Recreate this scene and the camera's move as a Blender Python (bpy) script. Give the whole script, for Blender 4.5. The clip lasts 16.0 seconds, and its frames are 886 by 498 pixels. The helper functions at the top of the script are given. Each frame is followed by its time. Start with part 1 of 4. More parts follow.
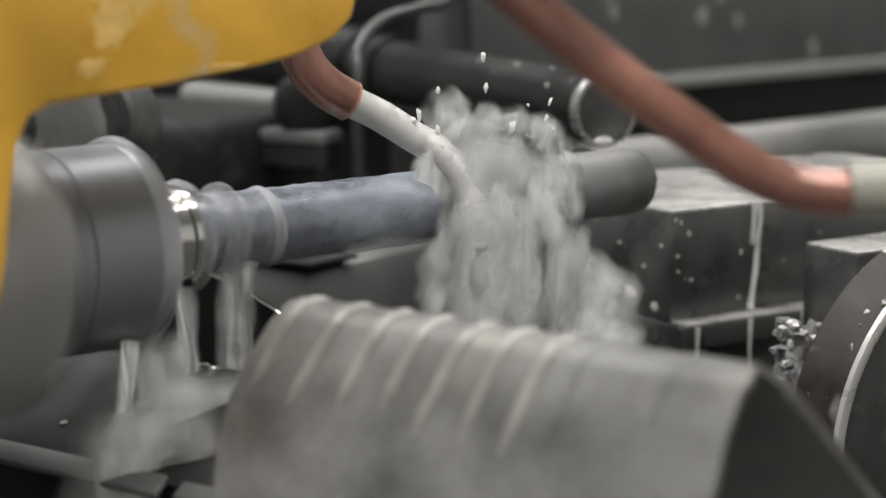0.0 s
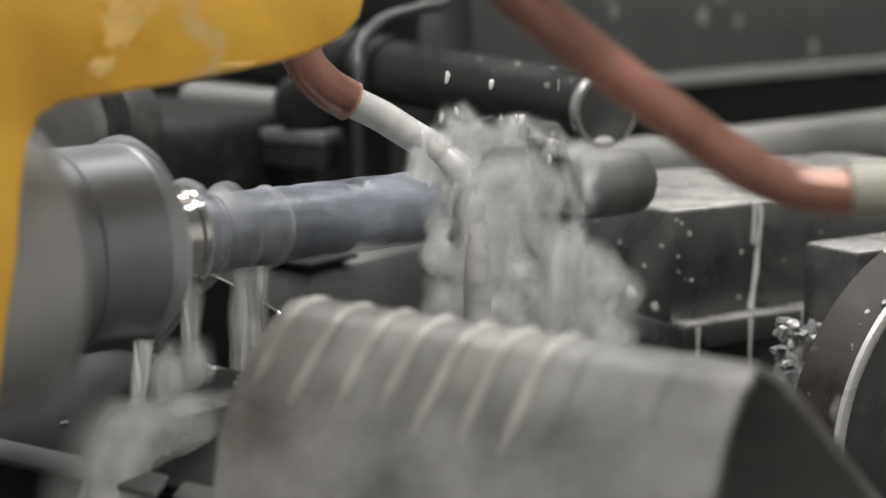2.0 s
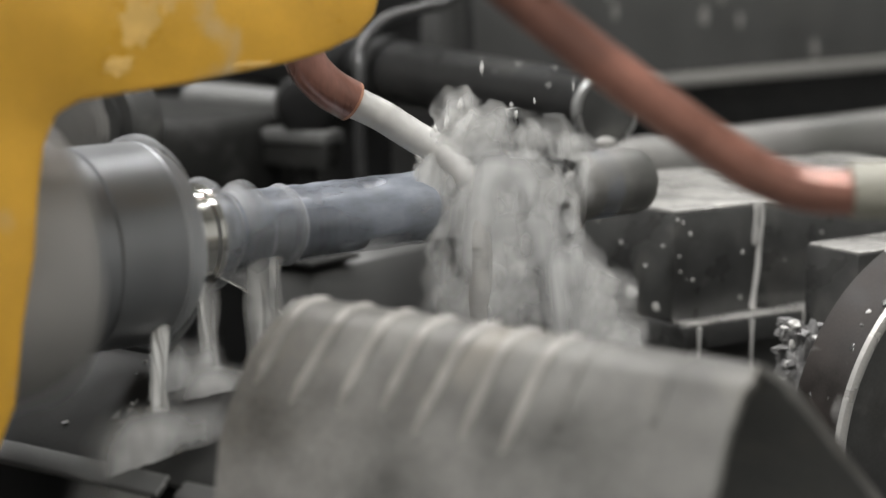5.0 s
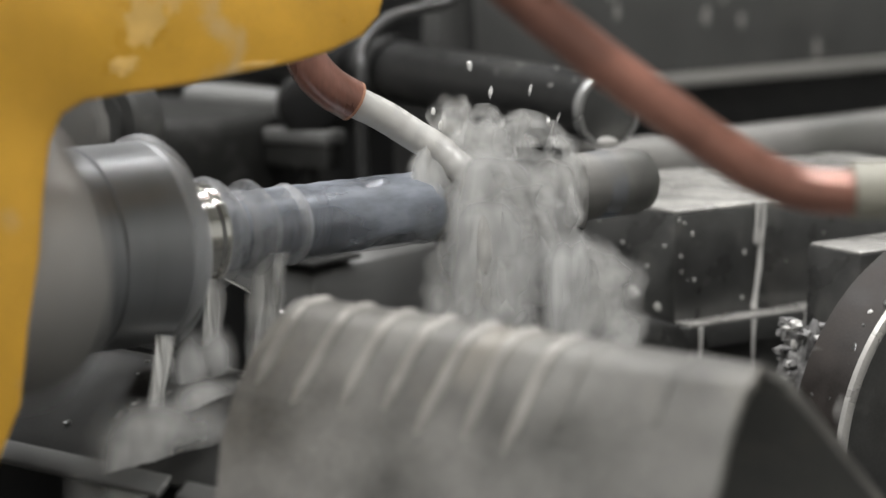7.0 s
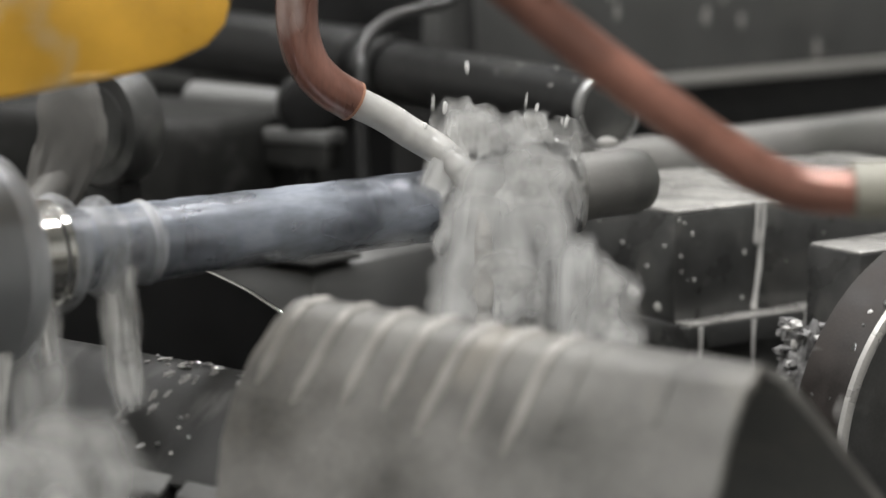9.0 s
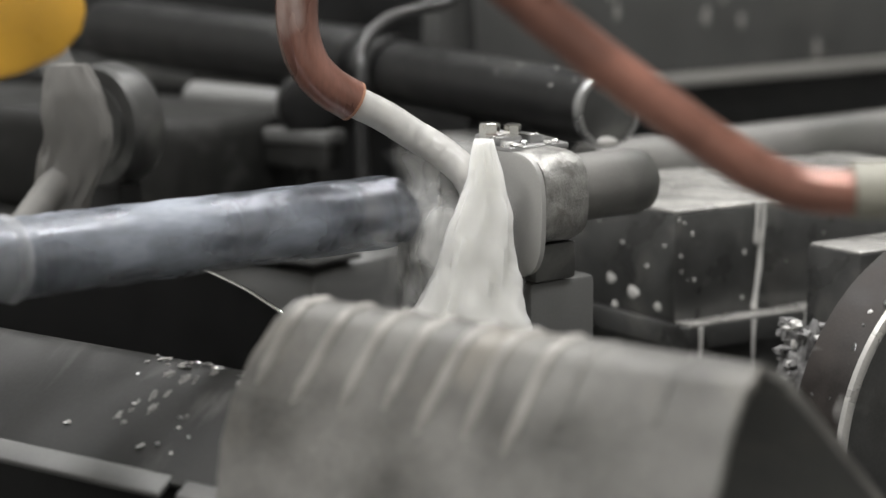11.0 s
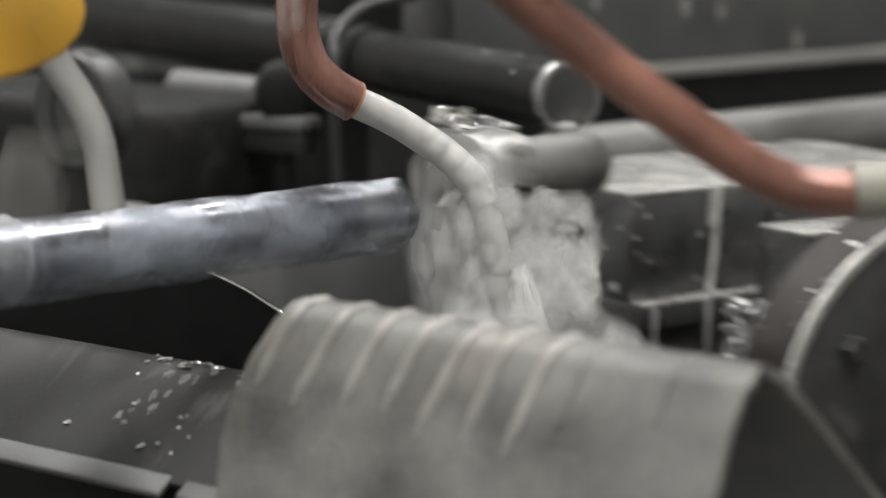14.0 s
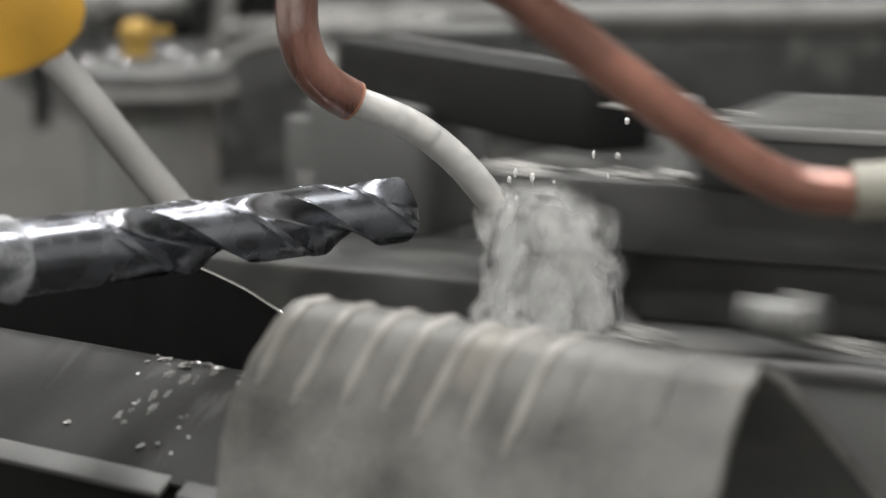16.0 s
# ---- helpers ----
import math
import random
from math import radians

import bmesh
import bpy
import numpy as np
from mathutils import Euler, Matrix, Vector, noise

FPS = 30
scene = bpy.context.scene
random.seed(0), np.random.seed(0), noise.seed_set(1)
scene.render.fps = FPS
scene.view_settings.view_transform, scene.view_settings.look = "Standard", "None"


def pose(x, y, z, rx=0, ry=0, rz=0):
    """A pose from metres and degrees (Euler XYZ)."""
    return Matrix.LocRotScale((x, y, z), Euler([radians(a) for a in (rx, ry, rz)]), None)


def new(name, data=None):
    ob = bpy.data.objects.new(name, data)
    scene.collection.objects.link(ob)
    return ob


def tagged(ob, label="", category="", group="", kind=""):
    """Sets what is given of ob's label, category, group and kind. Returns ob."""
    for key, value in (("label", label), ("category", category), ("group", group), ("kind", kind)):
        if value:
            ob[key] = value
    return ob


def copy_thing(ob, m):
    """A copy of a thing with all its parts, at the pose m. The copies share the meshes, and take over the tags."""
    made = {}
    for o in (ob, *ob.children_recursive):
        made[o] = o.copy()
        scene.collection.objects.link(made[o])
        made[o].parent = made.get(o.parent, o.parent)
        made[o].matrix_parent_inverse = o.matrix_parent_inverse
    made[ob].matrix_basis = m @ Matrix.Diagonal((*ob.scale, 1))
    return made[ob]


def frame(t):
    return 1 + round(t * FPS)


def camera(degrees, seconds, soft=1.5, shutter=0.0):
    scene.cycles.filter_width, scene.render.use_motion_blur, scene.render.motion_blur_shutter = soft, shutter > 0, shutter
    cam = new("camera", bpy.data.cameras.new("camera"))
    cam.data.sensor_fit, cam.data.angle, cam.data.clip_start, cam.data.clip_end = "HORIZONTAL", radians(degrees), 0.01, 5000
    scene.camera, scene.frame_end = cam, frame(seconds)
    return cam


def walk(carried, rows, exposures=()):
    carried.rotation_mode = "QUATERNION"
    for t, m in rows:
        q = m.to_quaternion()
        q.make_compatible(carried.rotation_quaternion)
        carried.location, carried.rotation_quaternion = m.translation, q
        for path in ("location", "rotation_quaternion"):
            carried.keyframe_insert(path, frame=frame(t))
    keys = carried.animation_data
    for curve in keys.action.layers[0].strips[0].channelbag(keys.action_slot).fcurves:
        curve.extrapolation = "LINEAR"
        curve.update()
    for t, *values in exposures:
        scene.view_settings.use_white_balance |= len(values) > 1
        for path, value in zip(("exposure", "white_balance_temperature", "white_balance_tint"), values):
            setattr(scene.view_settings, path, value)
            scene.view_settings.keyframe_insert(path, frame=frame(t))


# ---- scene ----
# Eye level of the film camera; every mm() place is counted from it.
EYE = 1.25
cam = camera(22.0, 16.0, soft=1.5, shutter=0.8)
cam.data.dof.use_dof = True
cam.data.dof.focus_distance = 0.65
cam.data.dof.aperture_fstop = 9.0
walk(cam, [(0.0, pose(0, 0, EYE, 80, 0, -0.085)), (2.0, pose(0, 0, EYE, 80, 0, -0.075)),
           (4.2, pose(0, 0, EYE, 80, 0, -0.07)), (6.3, pose(0, 0, EYE, 80, 0, 0.005)),
           (7.0, pose(0, 0, EYE, 80, 0, 0)), (16.0, pose(0, 0, EYE, 80, 0, 0))],
     exposures=[(0.0, 0.18), (16.0, 0.18)])


def mm(x, y, z):
    return Vector((x * 0.001, y * 0.001, EYE + z * 0.001))


# ---------------------------------------------------------------- world and light
world = bpy.data.worlds.new("hall_air")
scene.world = world
world.use_nodes = True
world.node_tree.nodes["Background"].inputs[0].default_value = (0.92, 0.90, 0.93, 1)
world.node_tree.nodes["Background"].inputs[1].default_value = 0.44


# ---------------------------------------------------------------- materials
def mat(name, base, rough=0.5, metal=0.0, var=0.25, scale=120.0, fine=1400.0, bump=0.15, dirt=None, dirt_amount=0.45,
        stretch=(1, 1, 1), coat=0.0, alpha=1.0, trans=0.0, emit=0.0, spec=0.5, thin=False, detail=5.0, milky=0.0):
    m = bpy.data.materials.new(name)
    m.use_nodes = True
    nt = m.node_tree
    n, l = nt.nodes, nt.links
    b = n["Principled BSDF"]
    tc = n.new("ShaderNodeTexCoord")
    mp = n.new("ShaderNodeMapping")
    mp.inputs["Scale"].default_value = stretch
    l.new(tc.outputs["Object"], mp.inputs["Vector"])
    big = n.new("ShaderNodeTexNoise")
    big.inputs["Scale"].default_value, big.inputs["Detail"].default_value = scale, detail
    small = n.new("ShaderNodeTexNoise")
    small.inputs["Scale"].default_value, small.inputs["Detail"].default_value = fine, 3.0
    l.new(mp.outputs["Vector"], big.inputs["Vector"])
    l.new(mp.outputs["Vector"], small.inputs["Vector"])
    mul = n.new("ShaderNodeMath")
    mul.operation = "MULTIPLY_ADD"
    l.new(small.outputs["Fac"], mul.inputs[0])
    mul.inputs[1].default_value = 0.4
    l.new(big.outputs["Fac"], mul.inputs[2])
    ramp = n.new("ShaderNodeMapRange")
    ramp.inputs["From Min"].default_value, ramp.inputs["From Max"].default_value = 0.45, 0.95
    ramp.inputs["To Min"].default_value, ramp.inputs["To Max"].default_value = 1 - var, 1 + var
    l.new(mul.outputs[0], ramp.inputs["Value"])
    col = n.new("ShaderNodeMix")
    col.data_type, col.blend_type = "RGBA", "MULTIPLY"
    col.inputs["Factor"].default_value = 1.0
    col.inputs["A"].default_value = (*base, 1)
    l.new(ramp.outputs[0], col.inputs["B"])
    out = col.outputs["Result"]
    if dirt:
        dn = n.new("ShaderNodeTexNoise")
        dn.inputs["Scale"].default_value, dn.inputs["Detail"].default_value = scale * 0.6, 8.0
        dn.inputs["Distortion"].default_value = 0.6
        l.new(mp.outputs["Vector"], dn.inputs["Vector"])
        dr = n.new("ShaderNodeMapRange")
        dr.inputs["From Min"].default_value, dr.inputs["From Max"].default_value = 0.66 - 0.3 * dirt_amount, 0.78 - 0.2 * dirt_amount
        l.new(dn.outputs["Fac"], dr.inputs["Value"])
        mix = n.new("ShaderNodeMix")
        mix.data_type = "RGBA"
        l.new(dr.outputs[0], mix.inputs["Factor"])
        l.new(out, mix.inputs["A"])
        mix.inputs["B"].default_value = (*dirt, 1)
        out = mix.outputs["Result"]
    l.new(out, b.inputs["Base Color"])
    rr = n.new("ShaderNodeMapRange")
    rr.inputs["From Min"].default_value, rr.inputs["From Max"].default_value = 0.3, 0.7
    rr.inputs["To Min"].default_value, rr.inputs["To Max"].default_value = max(0.03, rough - 0.12), min(1.0, rough + 0.12)
    l.new(big.outputs["Fac"], rr.inputs["Value"])
    l.new(rr.outputs[0], b.inputs["Roughness"])
    b.inputs["Metallic"].default_value = metal
    b.inputs["Specular IOR Level"].default_value = spec
    b.inputs["Coat Weight"].default_value = coat
    b.inputs["Subsurface Weight"].default_value = milky
    b.inputs["Subsurface Radius"].default_value = (1.0, 1.0, 0.95)
    b.inputs["Subsurface Scale"].default_value = 0.012
    b.inputs["Coat Roughness"].default_value = 0.15
    b.inputs["Transmission Weight"].default_value = trans
    b.inputs["IOR"].default_value = 1.34 if trans else 1.5
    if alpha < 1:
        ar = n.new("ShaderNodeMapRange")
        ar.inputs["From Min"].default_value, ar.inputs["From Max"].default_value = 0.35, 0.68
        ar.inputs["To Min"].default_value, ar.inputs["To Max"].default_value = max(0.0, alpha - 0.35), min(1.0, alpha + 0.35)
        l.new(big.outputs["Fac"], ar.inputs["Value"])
        # alpha times the painted edge fade of the sheets
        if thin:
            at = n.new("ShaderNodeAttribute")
            at.attribute_name = "edge_fade"
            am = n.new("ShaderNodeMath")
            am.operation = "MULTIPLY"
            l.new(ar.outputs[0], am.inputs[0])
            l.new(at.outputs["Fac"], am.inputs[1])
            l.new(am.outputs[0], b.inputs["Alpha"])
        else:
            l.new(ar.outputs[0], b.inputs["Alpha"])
    if emit:
        b.inputs["Emission Color"].default_value = (1, 0.97, 0.92, 1)
        b.inputs["Emission Strength"].default_value = emit
    bp = n.new("ShaderNodeBump")
    bp.inputs["Strength"].default_value, bp.inputs["Distance"].default_value = bump, 0.0006
    l.new(mul.outputs[0], bp.inputs["Height"])
    l.new(bp.outputs["Normal"], b.inputs["Normal"])
    return m


M_YELLOW = mat("yellow_machine_paint", (0.72, 0.395, 0.045), 0.36, var=0.18, scale=40, dirt=(0.62, 0.55, 0.38), dirt_amount=0.25, coat=0.3)
M_YELLOW_EDGE = mat("yellow_paint_worn_edge", (0.55, 0.44, 0.20), 0.5, var=0.2, scale=90, dirt=(0.5, 0.47, 0.4), dirt_amount=0.5)
M_COPPER = mat("copper_tube", (0.25, 0.112, 0.080), 0.36, 0.5, var=0.4, scale=60, fine=900, dirt=(0.14, 0.065, 0.048), dirt_amount=0.5, coat=0.5)
M_COPPER_WET = mat("wet_copper_tube", (0.19, 0.085, 0.062), 0.3, 0.3, var=0.4, scale=80, fine=900, dirt=(0.36, 0.30, 0.275), dirt_amount=0.42, coat=0.7, stretch=(1, 1, 0.25))
M_COPPER_RAW = mat("cut_copper", (0.40, 0.20, 0.125), 0.4, 0.4, var=0.15, scale=200)
M_GUARD = mat("grey_guard_metal", (0.126, 0.123, 0.115), 0.48, 0.2, var=0.55, scale=40, fine=1000, dirt=(0.178, 0.166, 0.146), dirt_amount=0.34, bump=0.6, detail=9.0)
# Paler than the sheet: the ribs' soft highlights put into colour, plus wear.
M_RIB = mat("rib_worn_highlight", (0.255, 0.245, 0.228), 0.45, 0.35, var=0.15, scale=80)
# near-black: the recess's shade is put into the plate's colour
M_PIT = mat("recess_shade_black", (0.006, 0.006, 0.006), 0.6, var=0.3, scale=60, spec=0.12)
M_CHUTE = mat("wet_chute_steel", (0.015, 0.015, 0.014), 0.52, 0.0, var=0.5, scale=70, dirt=(0.075, 0.073, 0.07), dirt_amount=0.33, stretch=(1, 0.35, 1), spec=0.22, detail=8.0)
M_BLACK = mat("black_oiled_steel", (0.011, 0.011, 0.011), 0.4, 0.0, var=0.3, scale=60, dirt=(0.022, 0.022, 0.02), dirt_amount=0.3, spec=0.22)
M_DARK = mat("dark_machine_steel", (0.07, 0.07, 0.068), 0.4, 0.5, var=0.3, scale=45, dirt=(0.16, 0.16, 0.15), dirt_amount=0.35)
M_STEEL = mat("ground_steel", (0.42, 0.42, 0.42), 0.3, 1.0, var=0.15, scale=60, fine=2000, stretch=(0.2, 1, 1))
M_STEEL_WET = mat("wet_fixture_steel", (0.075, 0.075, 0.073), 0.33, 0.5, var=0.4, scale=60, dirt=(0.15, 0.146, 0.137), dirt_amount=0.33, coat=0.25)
# much paler than the block steel; for top faces and rims
M_TOP = mat("pale_steel", (0.42, 0.41, 0.39), 0.28, 0.35, var=0.2, scale=60, dirt=(0.55, 0.54, 0.5), dirt_amount=0.4, coat=0.5)
M_CHUCK = mat("chuck_blue_grey_steel", (0.25, 0.255, 0.265), 0.36, 0.6, var=0.16, scale=50, fine=1500, stretch=(1, 0.3, 0.3))
M_NOSE = mat("spindle_nose_steel", (0.40, 0.39, 0.375), 0.42, 0.5, var=0.14, scale=40, fine=1500, stretch=(1, 0.3, 0.3))
M_RING = mat("polished_ring_steel", (0.66, 0.65, 0.62), 0.12, 1.0, var=0.06, scale=50)
M_DRILL = mat("high_speed_steel", (0.28, 0.29, 0.32), 0.27, 1.0, var=0.25, scale=90, fine=1800, dirt=(0.40, 0.40, 0.42), dirt_amount=0.35)
M_CAST = mat("rough_cast_metal", (0.33, 0.325, 0.31), 0.42, 0.75, var=0.35, scale=260, fine=1500, bump=0.9, dirt=(0.2, 0.19, 0.18), dirt_amount=0.4)
M_FACE = mat("machined_face", (0.40, 0.395, 0.38), 0.5, 0.5, var=0.08, scale=60)
M_GREY = mat("grey_painted_casting", (0.15, 0.15, 0.143), 0.48, var=0.18, scale=30, dirt=(0.20, 0.195, 0.18), dirt_amount=0.35, coat=0.2)
M_LIGHT = mat("pale_grey_paint", (0.25, 0.243, 0.228), 0.45, var=0.15, scale=20, dirt=(0.3, 0.29, 0.27), dirt_amount=0.3)
M_RAIL = mat("grey_round_rail", (0.15, 0.146, 0.138), 0.45, 0.3, var=0.2, scale=40, dirt=(0.09, 0.09, 0.083), dirt_amount=0.4)
M_FAR = mat("thin_coolant", (0.165, 0.16, 0.15), 0.7, var=0.1, scale=60)
M_BROWN = mat("dark_brown_steel", (0.022, 0.018, 0.016), 0.55, 0.0, var=0.5, scale=90, dirt=(0.13, 0.125, 0.12), dirt_amount=0.32, spec=0.3)
M_PLATE = mat("dull_grey_plate", (0.10, 0.10, 0.097), 0.5, 0.1, var=0.2, scale=25, dirt=(0.13, 0.128, 0.12), dirt_amount=0.35)
M_CASTING = mat("dark_oily_casting", (0.016, 0.016, 0.015), 0.6, var=0.35, scale=60, dirt=(0.04, 0.04, 0.038), dirt_amount=0.3, spec=0.12)
M_CHIPS = mat("wet_chip_heap", (0.15, 0.147, 0.145), 0.5, 0.0, var=0.6, scale=300, fine=1600, bump=0.9, dirt=(0.28, 0.275, 0.27), dirt_amount=0.35, coat=0.15)
M_RUBBER = mat("black_rubber", (0.022, 0.022, 0.022), 0.45, var=0.3, scale=80, coat=0.3)
M_BRASS = mat("yellow_brass", (0.36, 0.225, 0.05), 0.5, 0.2, var=0.2, scale=90)
M_BEIGE = mat("beige_plastic", (0.24, 0.23, 0.19), 0.5, var=0.15, scale=60)
M_COOLANT = mat("milky_coolant", (0.51, 0.50, 0.475), 0.35, var=0.06, scale=90, fine=500, bump=0.2, coat=0.2, milky=0.6)
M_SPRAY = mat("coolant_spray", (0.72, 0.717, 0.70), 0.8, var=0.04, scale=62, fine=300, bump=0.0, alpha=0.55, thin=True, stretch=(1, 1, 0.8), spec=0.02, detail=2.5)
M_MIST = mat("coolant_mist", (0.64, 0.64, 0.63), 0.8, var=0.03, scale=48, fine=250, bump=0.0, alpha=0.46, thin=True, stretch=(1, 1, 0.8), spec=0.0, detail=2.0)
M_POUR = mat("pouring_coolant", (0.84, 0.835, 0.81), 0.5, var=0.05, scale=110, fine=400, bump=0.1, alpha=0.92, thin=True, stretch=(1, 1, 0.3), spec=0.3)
M_FILM = mat("coolant_film", (0.26, 0.283, 0.325), 0.36, var=0.28, scale=60, fine=600, bump=0.08, alpha=0.44, stretch=(0.45, 1, 1), spec=0.5)
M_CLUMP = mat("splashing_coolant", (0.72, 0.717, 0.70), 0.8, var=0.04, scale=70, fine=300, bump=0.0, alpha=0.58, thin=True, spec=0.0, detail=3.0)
M_SOLID_POUR = mat("solid_pouring_coolant", (0.62, 0.615, 0.59), 0.4, var=0.06, scale=90, fine=420, bump=0.15, stretch=(1, 1, 0.4), spec=0.3, milky=1.0)
M_SHEEN = mat("pale_paint_sheen", (0.71, 0.45, 0.13), 0.5, var=0.25, scale=90)
M_FLING = mat("flung_coolant", (0.62, 0.63, 0.65), 0.35, var=0.1, scale=120, fine=500, bump=0.3, alpha=0.30)
M_FOAM = mat("white_coolant_residue", (0.50, 0.49, 0.47), 0.35, var=0.1, scale=200, bump=0.5, coat=0.3)
# pale, so the steel has something bright to reflect
M_WALL = mat("hall_wall_paint", (0.55, 0.55, 0.53), 0.7, var=0.08, scale=2, fine=60)
M_FLOOR = mat("oily_concrete", (0.12, 0.12, 0.115), 0.55, var=0.25, scale=3, fine=80)
M_LAMP = mat("lit_diffuser", (0.9, 0.9, 0.88), 0.5, var=0.0, emit=6.0)


# ---------------------------------------------------------------- mesh helpers
def part(name, bm, material, parent=None, label="", smooth=True, m=None, auto=35):
    me = bpy.data.meshes.new(name)
    bmesh.ops.recalc_face_normals(bm, faces=bm.faces[:])
    if smooth:
        for f in bm.faces:
            f.smooth = True
        for e in bm.edges:
            if len(e.link_faces) == 2 and e.calc_face_angle(0) > radians(auto):
                e.smooth = False
    bm.to_mesh(me)
    bm.free()
    me.materials.append(material)
    ob = new(name, me)
    if parent:
        ob.parent = parent
    if m is not None:
        ob.matrix_basis = m
    if label:
        tagged(ob, label)
    return ob


def thing(name, m, label, category, group="", kind=""):
    e = new(name)
    e.empty_display_size = 0.02
    e.matrix_basis = m
    return tagged(e, label, category, group, kind)


def box(x0, x1, y0, y1, z0, z1, bevel=0.8, seg=2, bm=None):
    """A bevelled block, in mm."""
    b = bmesh.new()
    bmesh.ops.create_cube(b, size=1)
    for v in b.verts:
        v.co = Vector(((x0 + x1) / 2 + v.co.x * (x1 - x0), (y0 + y1) / 2 + v.co.y * (y1 - y0), (z0 + z1) / 2 + v.co.z * (z1 - z0))) * 0.001
    if bevel:
        bmesh.ops.bevel(b, geom=b.edges[:], offset=bevel * 0.001, segments=seg, affect="EDGES", profile=0.5)
    return b


def lathe(profile, steps=64, axis="x"):
    """Turn a profile of (along, radius) in mm round the x axis."""
    b = bmesh.new()
    rings = []
    for a, r in profile:
        if r <= 1e-6:
            rings.append([b.verts.new((a * 0.001, 0, 0))])
        else:
            rings.append([b.verts.new((a * 0.001, r * 0.001 * math.cos(2 * math.pi * k / steps), r * 0.001 * math.sin(2 * math.pi * k / steps))) for k in range(steps)])
    for p, q in zip(rings, rings[1:]):
        for k in range(steps):
            j = (k + 1) % steps
            if len(p) == 1 and len(q) == 1:
                continue
            if len(p) == 1:
                b.faces.new((p[0], q[k], q[j]))
            elif len(q) == 1:
                b.faces.new((p[k], p[j], q[0]))
            else:
                b.faces.new((p[k], p[j], q[j], q[k]))
    if axis == "z":
        bmesh.ops.transform(b, matrix=Matrix.Rotation(radians(-90), 4, "Y"), verts=b.verts[:])
    if axis == "y":
        bmesh.ops.transform(b, matrix=Matrix.Rotation(radians(90), 4, "Z"), verts=b.verts[:])
    return b


def smooth_path(pts, n=8):
    """Catmull-Rom points through pts."""
    pts = [Vector(p) for p in pts]
    out = []
    for i in range(len(pts) - 1):
        p0, p1, p2, p3 = pts[max(i - 1, 0)], pts[i], pts[i + 1], pts[min(i + 2, len(pts) - 1)]
        for k in range(n):
            t = k / n
            out.append(0.5 * ((2 * p1) + (p2 - p0) * t + (2 * p0 - 5 * p1 + 4 * p2 - p3) * t * t + (3 * p1 - p0 - 3 * p2 + p3) * t ** 3))
    out.append(pts[-1])
    return out


def sweep(path, radius, steps=20, wall=0.0, caps=True):
    """A tube along a path in metres; radius in mm, a number or one for each point; wall in mm leaves the ends open."""
    b = bmesh.new()
    n = len(path)
    rad = [radius] * n if isinstance(radius, (int, float)) else list(radius)
    tangents = [(path[min(i + 1, n - 1)] - path[max(i - 1, 0)]).normalized() for i in range(n)]
    up = Vector((0, 0, 1)) if abs(tangents[0].z) < 0.9 else Vector((0, 1, 0))
    side = tangents[0].cross(up).normalized()

    def rings(off):
        s, out = side.copy(), []
        for p, t, r in zip(path, tangents, rad):
            s = (s - t * s.dot(t)).normalized()
            u = t.cross(s)
            out.append([b.verts.new(p + (s * math.cos(2 * math.pi * k / steps) + u * math.sin(2 * math.pi * k / steps)) * (r - off) * 0.001) for k in range(steps)])
        return out
    outer = rings(0)
    sets = [outer]
    if wall:
        sets.append(rings(wall))
    for rs in sets:
        for p, q in zip(rs, rs[1:]):
            for k in range(steps):
                j = (k + 1) % steps
                b.faces.new((p[k], p[j], q[j], q[k]))
    if wall:
        for e in (0, -1):
            for k in range(steps):
                j = (k + 1) % steps
                b.faces.new((outer[e][k], outer[e][j], sets[1][e][j], sets[1][e][k]))
    elif caps:
        b.faces.new(outer[0])
        b.faces.new(outer[-1])
    return b


def slab(outline, y0, y1, bevel=1.0, seg=2):
    """A plate with an outline of (x, z) in mm, from y0 to y1."""
    b = bmesh.new()
    f = b.faces.new([b.verts.new((x * 0.001, y0 * 0.001, z * 0.001)) for x, z in outline])
    r = bmesh.ops.extrude_face_region(b, geom=[f])
    bmesh.ops.translate(b, vec=(0, (y1 - y0) * 0.001, 0), verts=[v for v in r["geom"] if isinstance(v, bmesh.types.BMVert)])
    if bevel:
        rim = [e for e in b.edges if abs(e.verts[0].co.y - e.verts[1].co.y) < 1e-6]
        bmesh.ops.bevel(b, geom=rim, offset=bevel * 0.001, segments=seg, affect="EDGES", profile=0.5)
    return b


def ribbon(section, length, thick, steps=24, wave=None):
    """A bent sheet: a section of (y, z) in mm drawn out along x from 0 to length, thick mm through."""
    b = bmesh.new()
    n = len(section)
    pts = [Vector((0, y, z)) for y, z in section]
    nor = []
    for i in range(n):
        t = (pts[min(i + 1, n - 1)] - pts[max(i - 1, 0)]).normalized()
        nor.append(Vector((0, -t.z, t.y)))
    grid = []
    for k in range(steps + 1):
        row = []
        for i in range(n):
            x0, x1 = (0, length) if wave is None else wave(i / (n - 1))
            x = x0 + (x1 - x0) * k / steps
            row.append([b.verts.new((Vector((x, 0, 0)) + pts[i] + nor[i] * o) * 0.001) for o in (thick / 2, -thick / 2)])
        grid.append(row)
    for k in range(steps):
        for i in range(n - 1):
            for s in (0, 1):
                b.faces.new((grid[k][i][s], grid[k + 1][i][s], grid[k + 1][i + 1][s], grid[k][i + 1][s]))
        for i in (0, n - 1):
            b.faces.new((grid[k][i][0], grid[k + 1][i][0], grid[k + 1][i][1], grid[k][i][1]))
    for k in (0, steps):
        for i in range(n - 1):
            b.faces.new((grid[k][i][0], grid[k][i + 1][0], grid[k][i + 1][1], grid[k][i][1]))
    return b


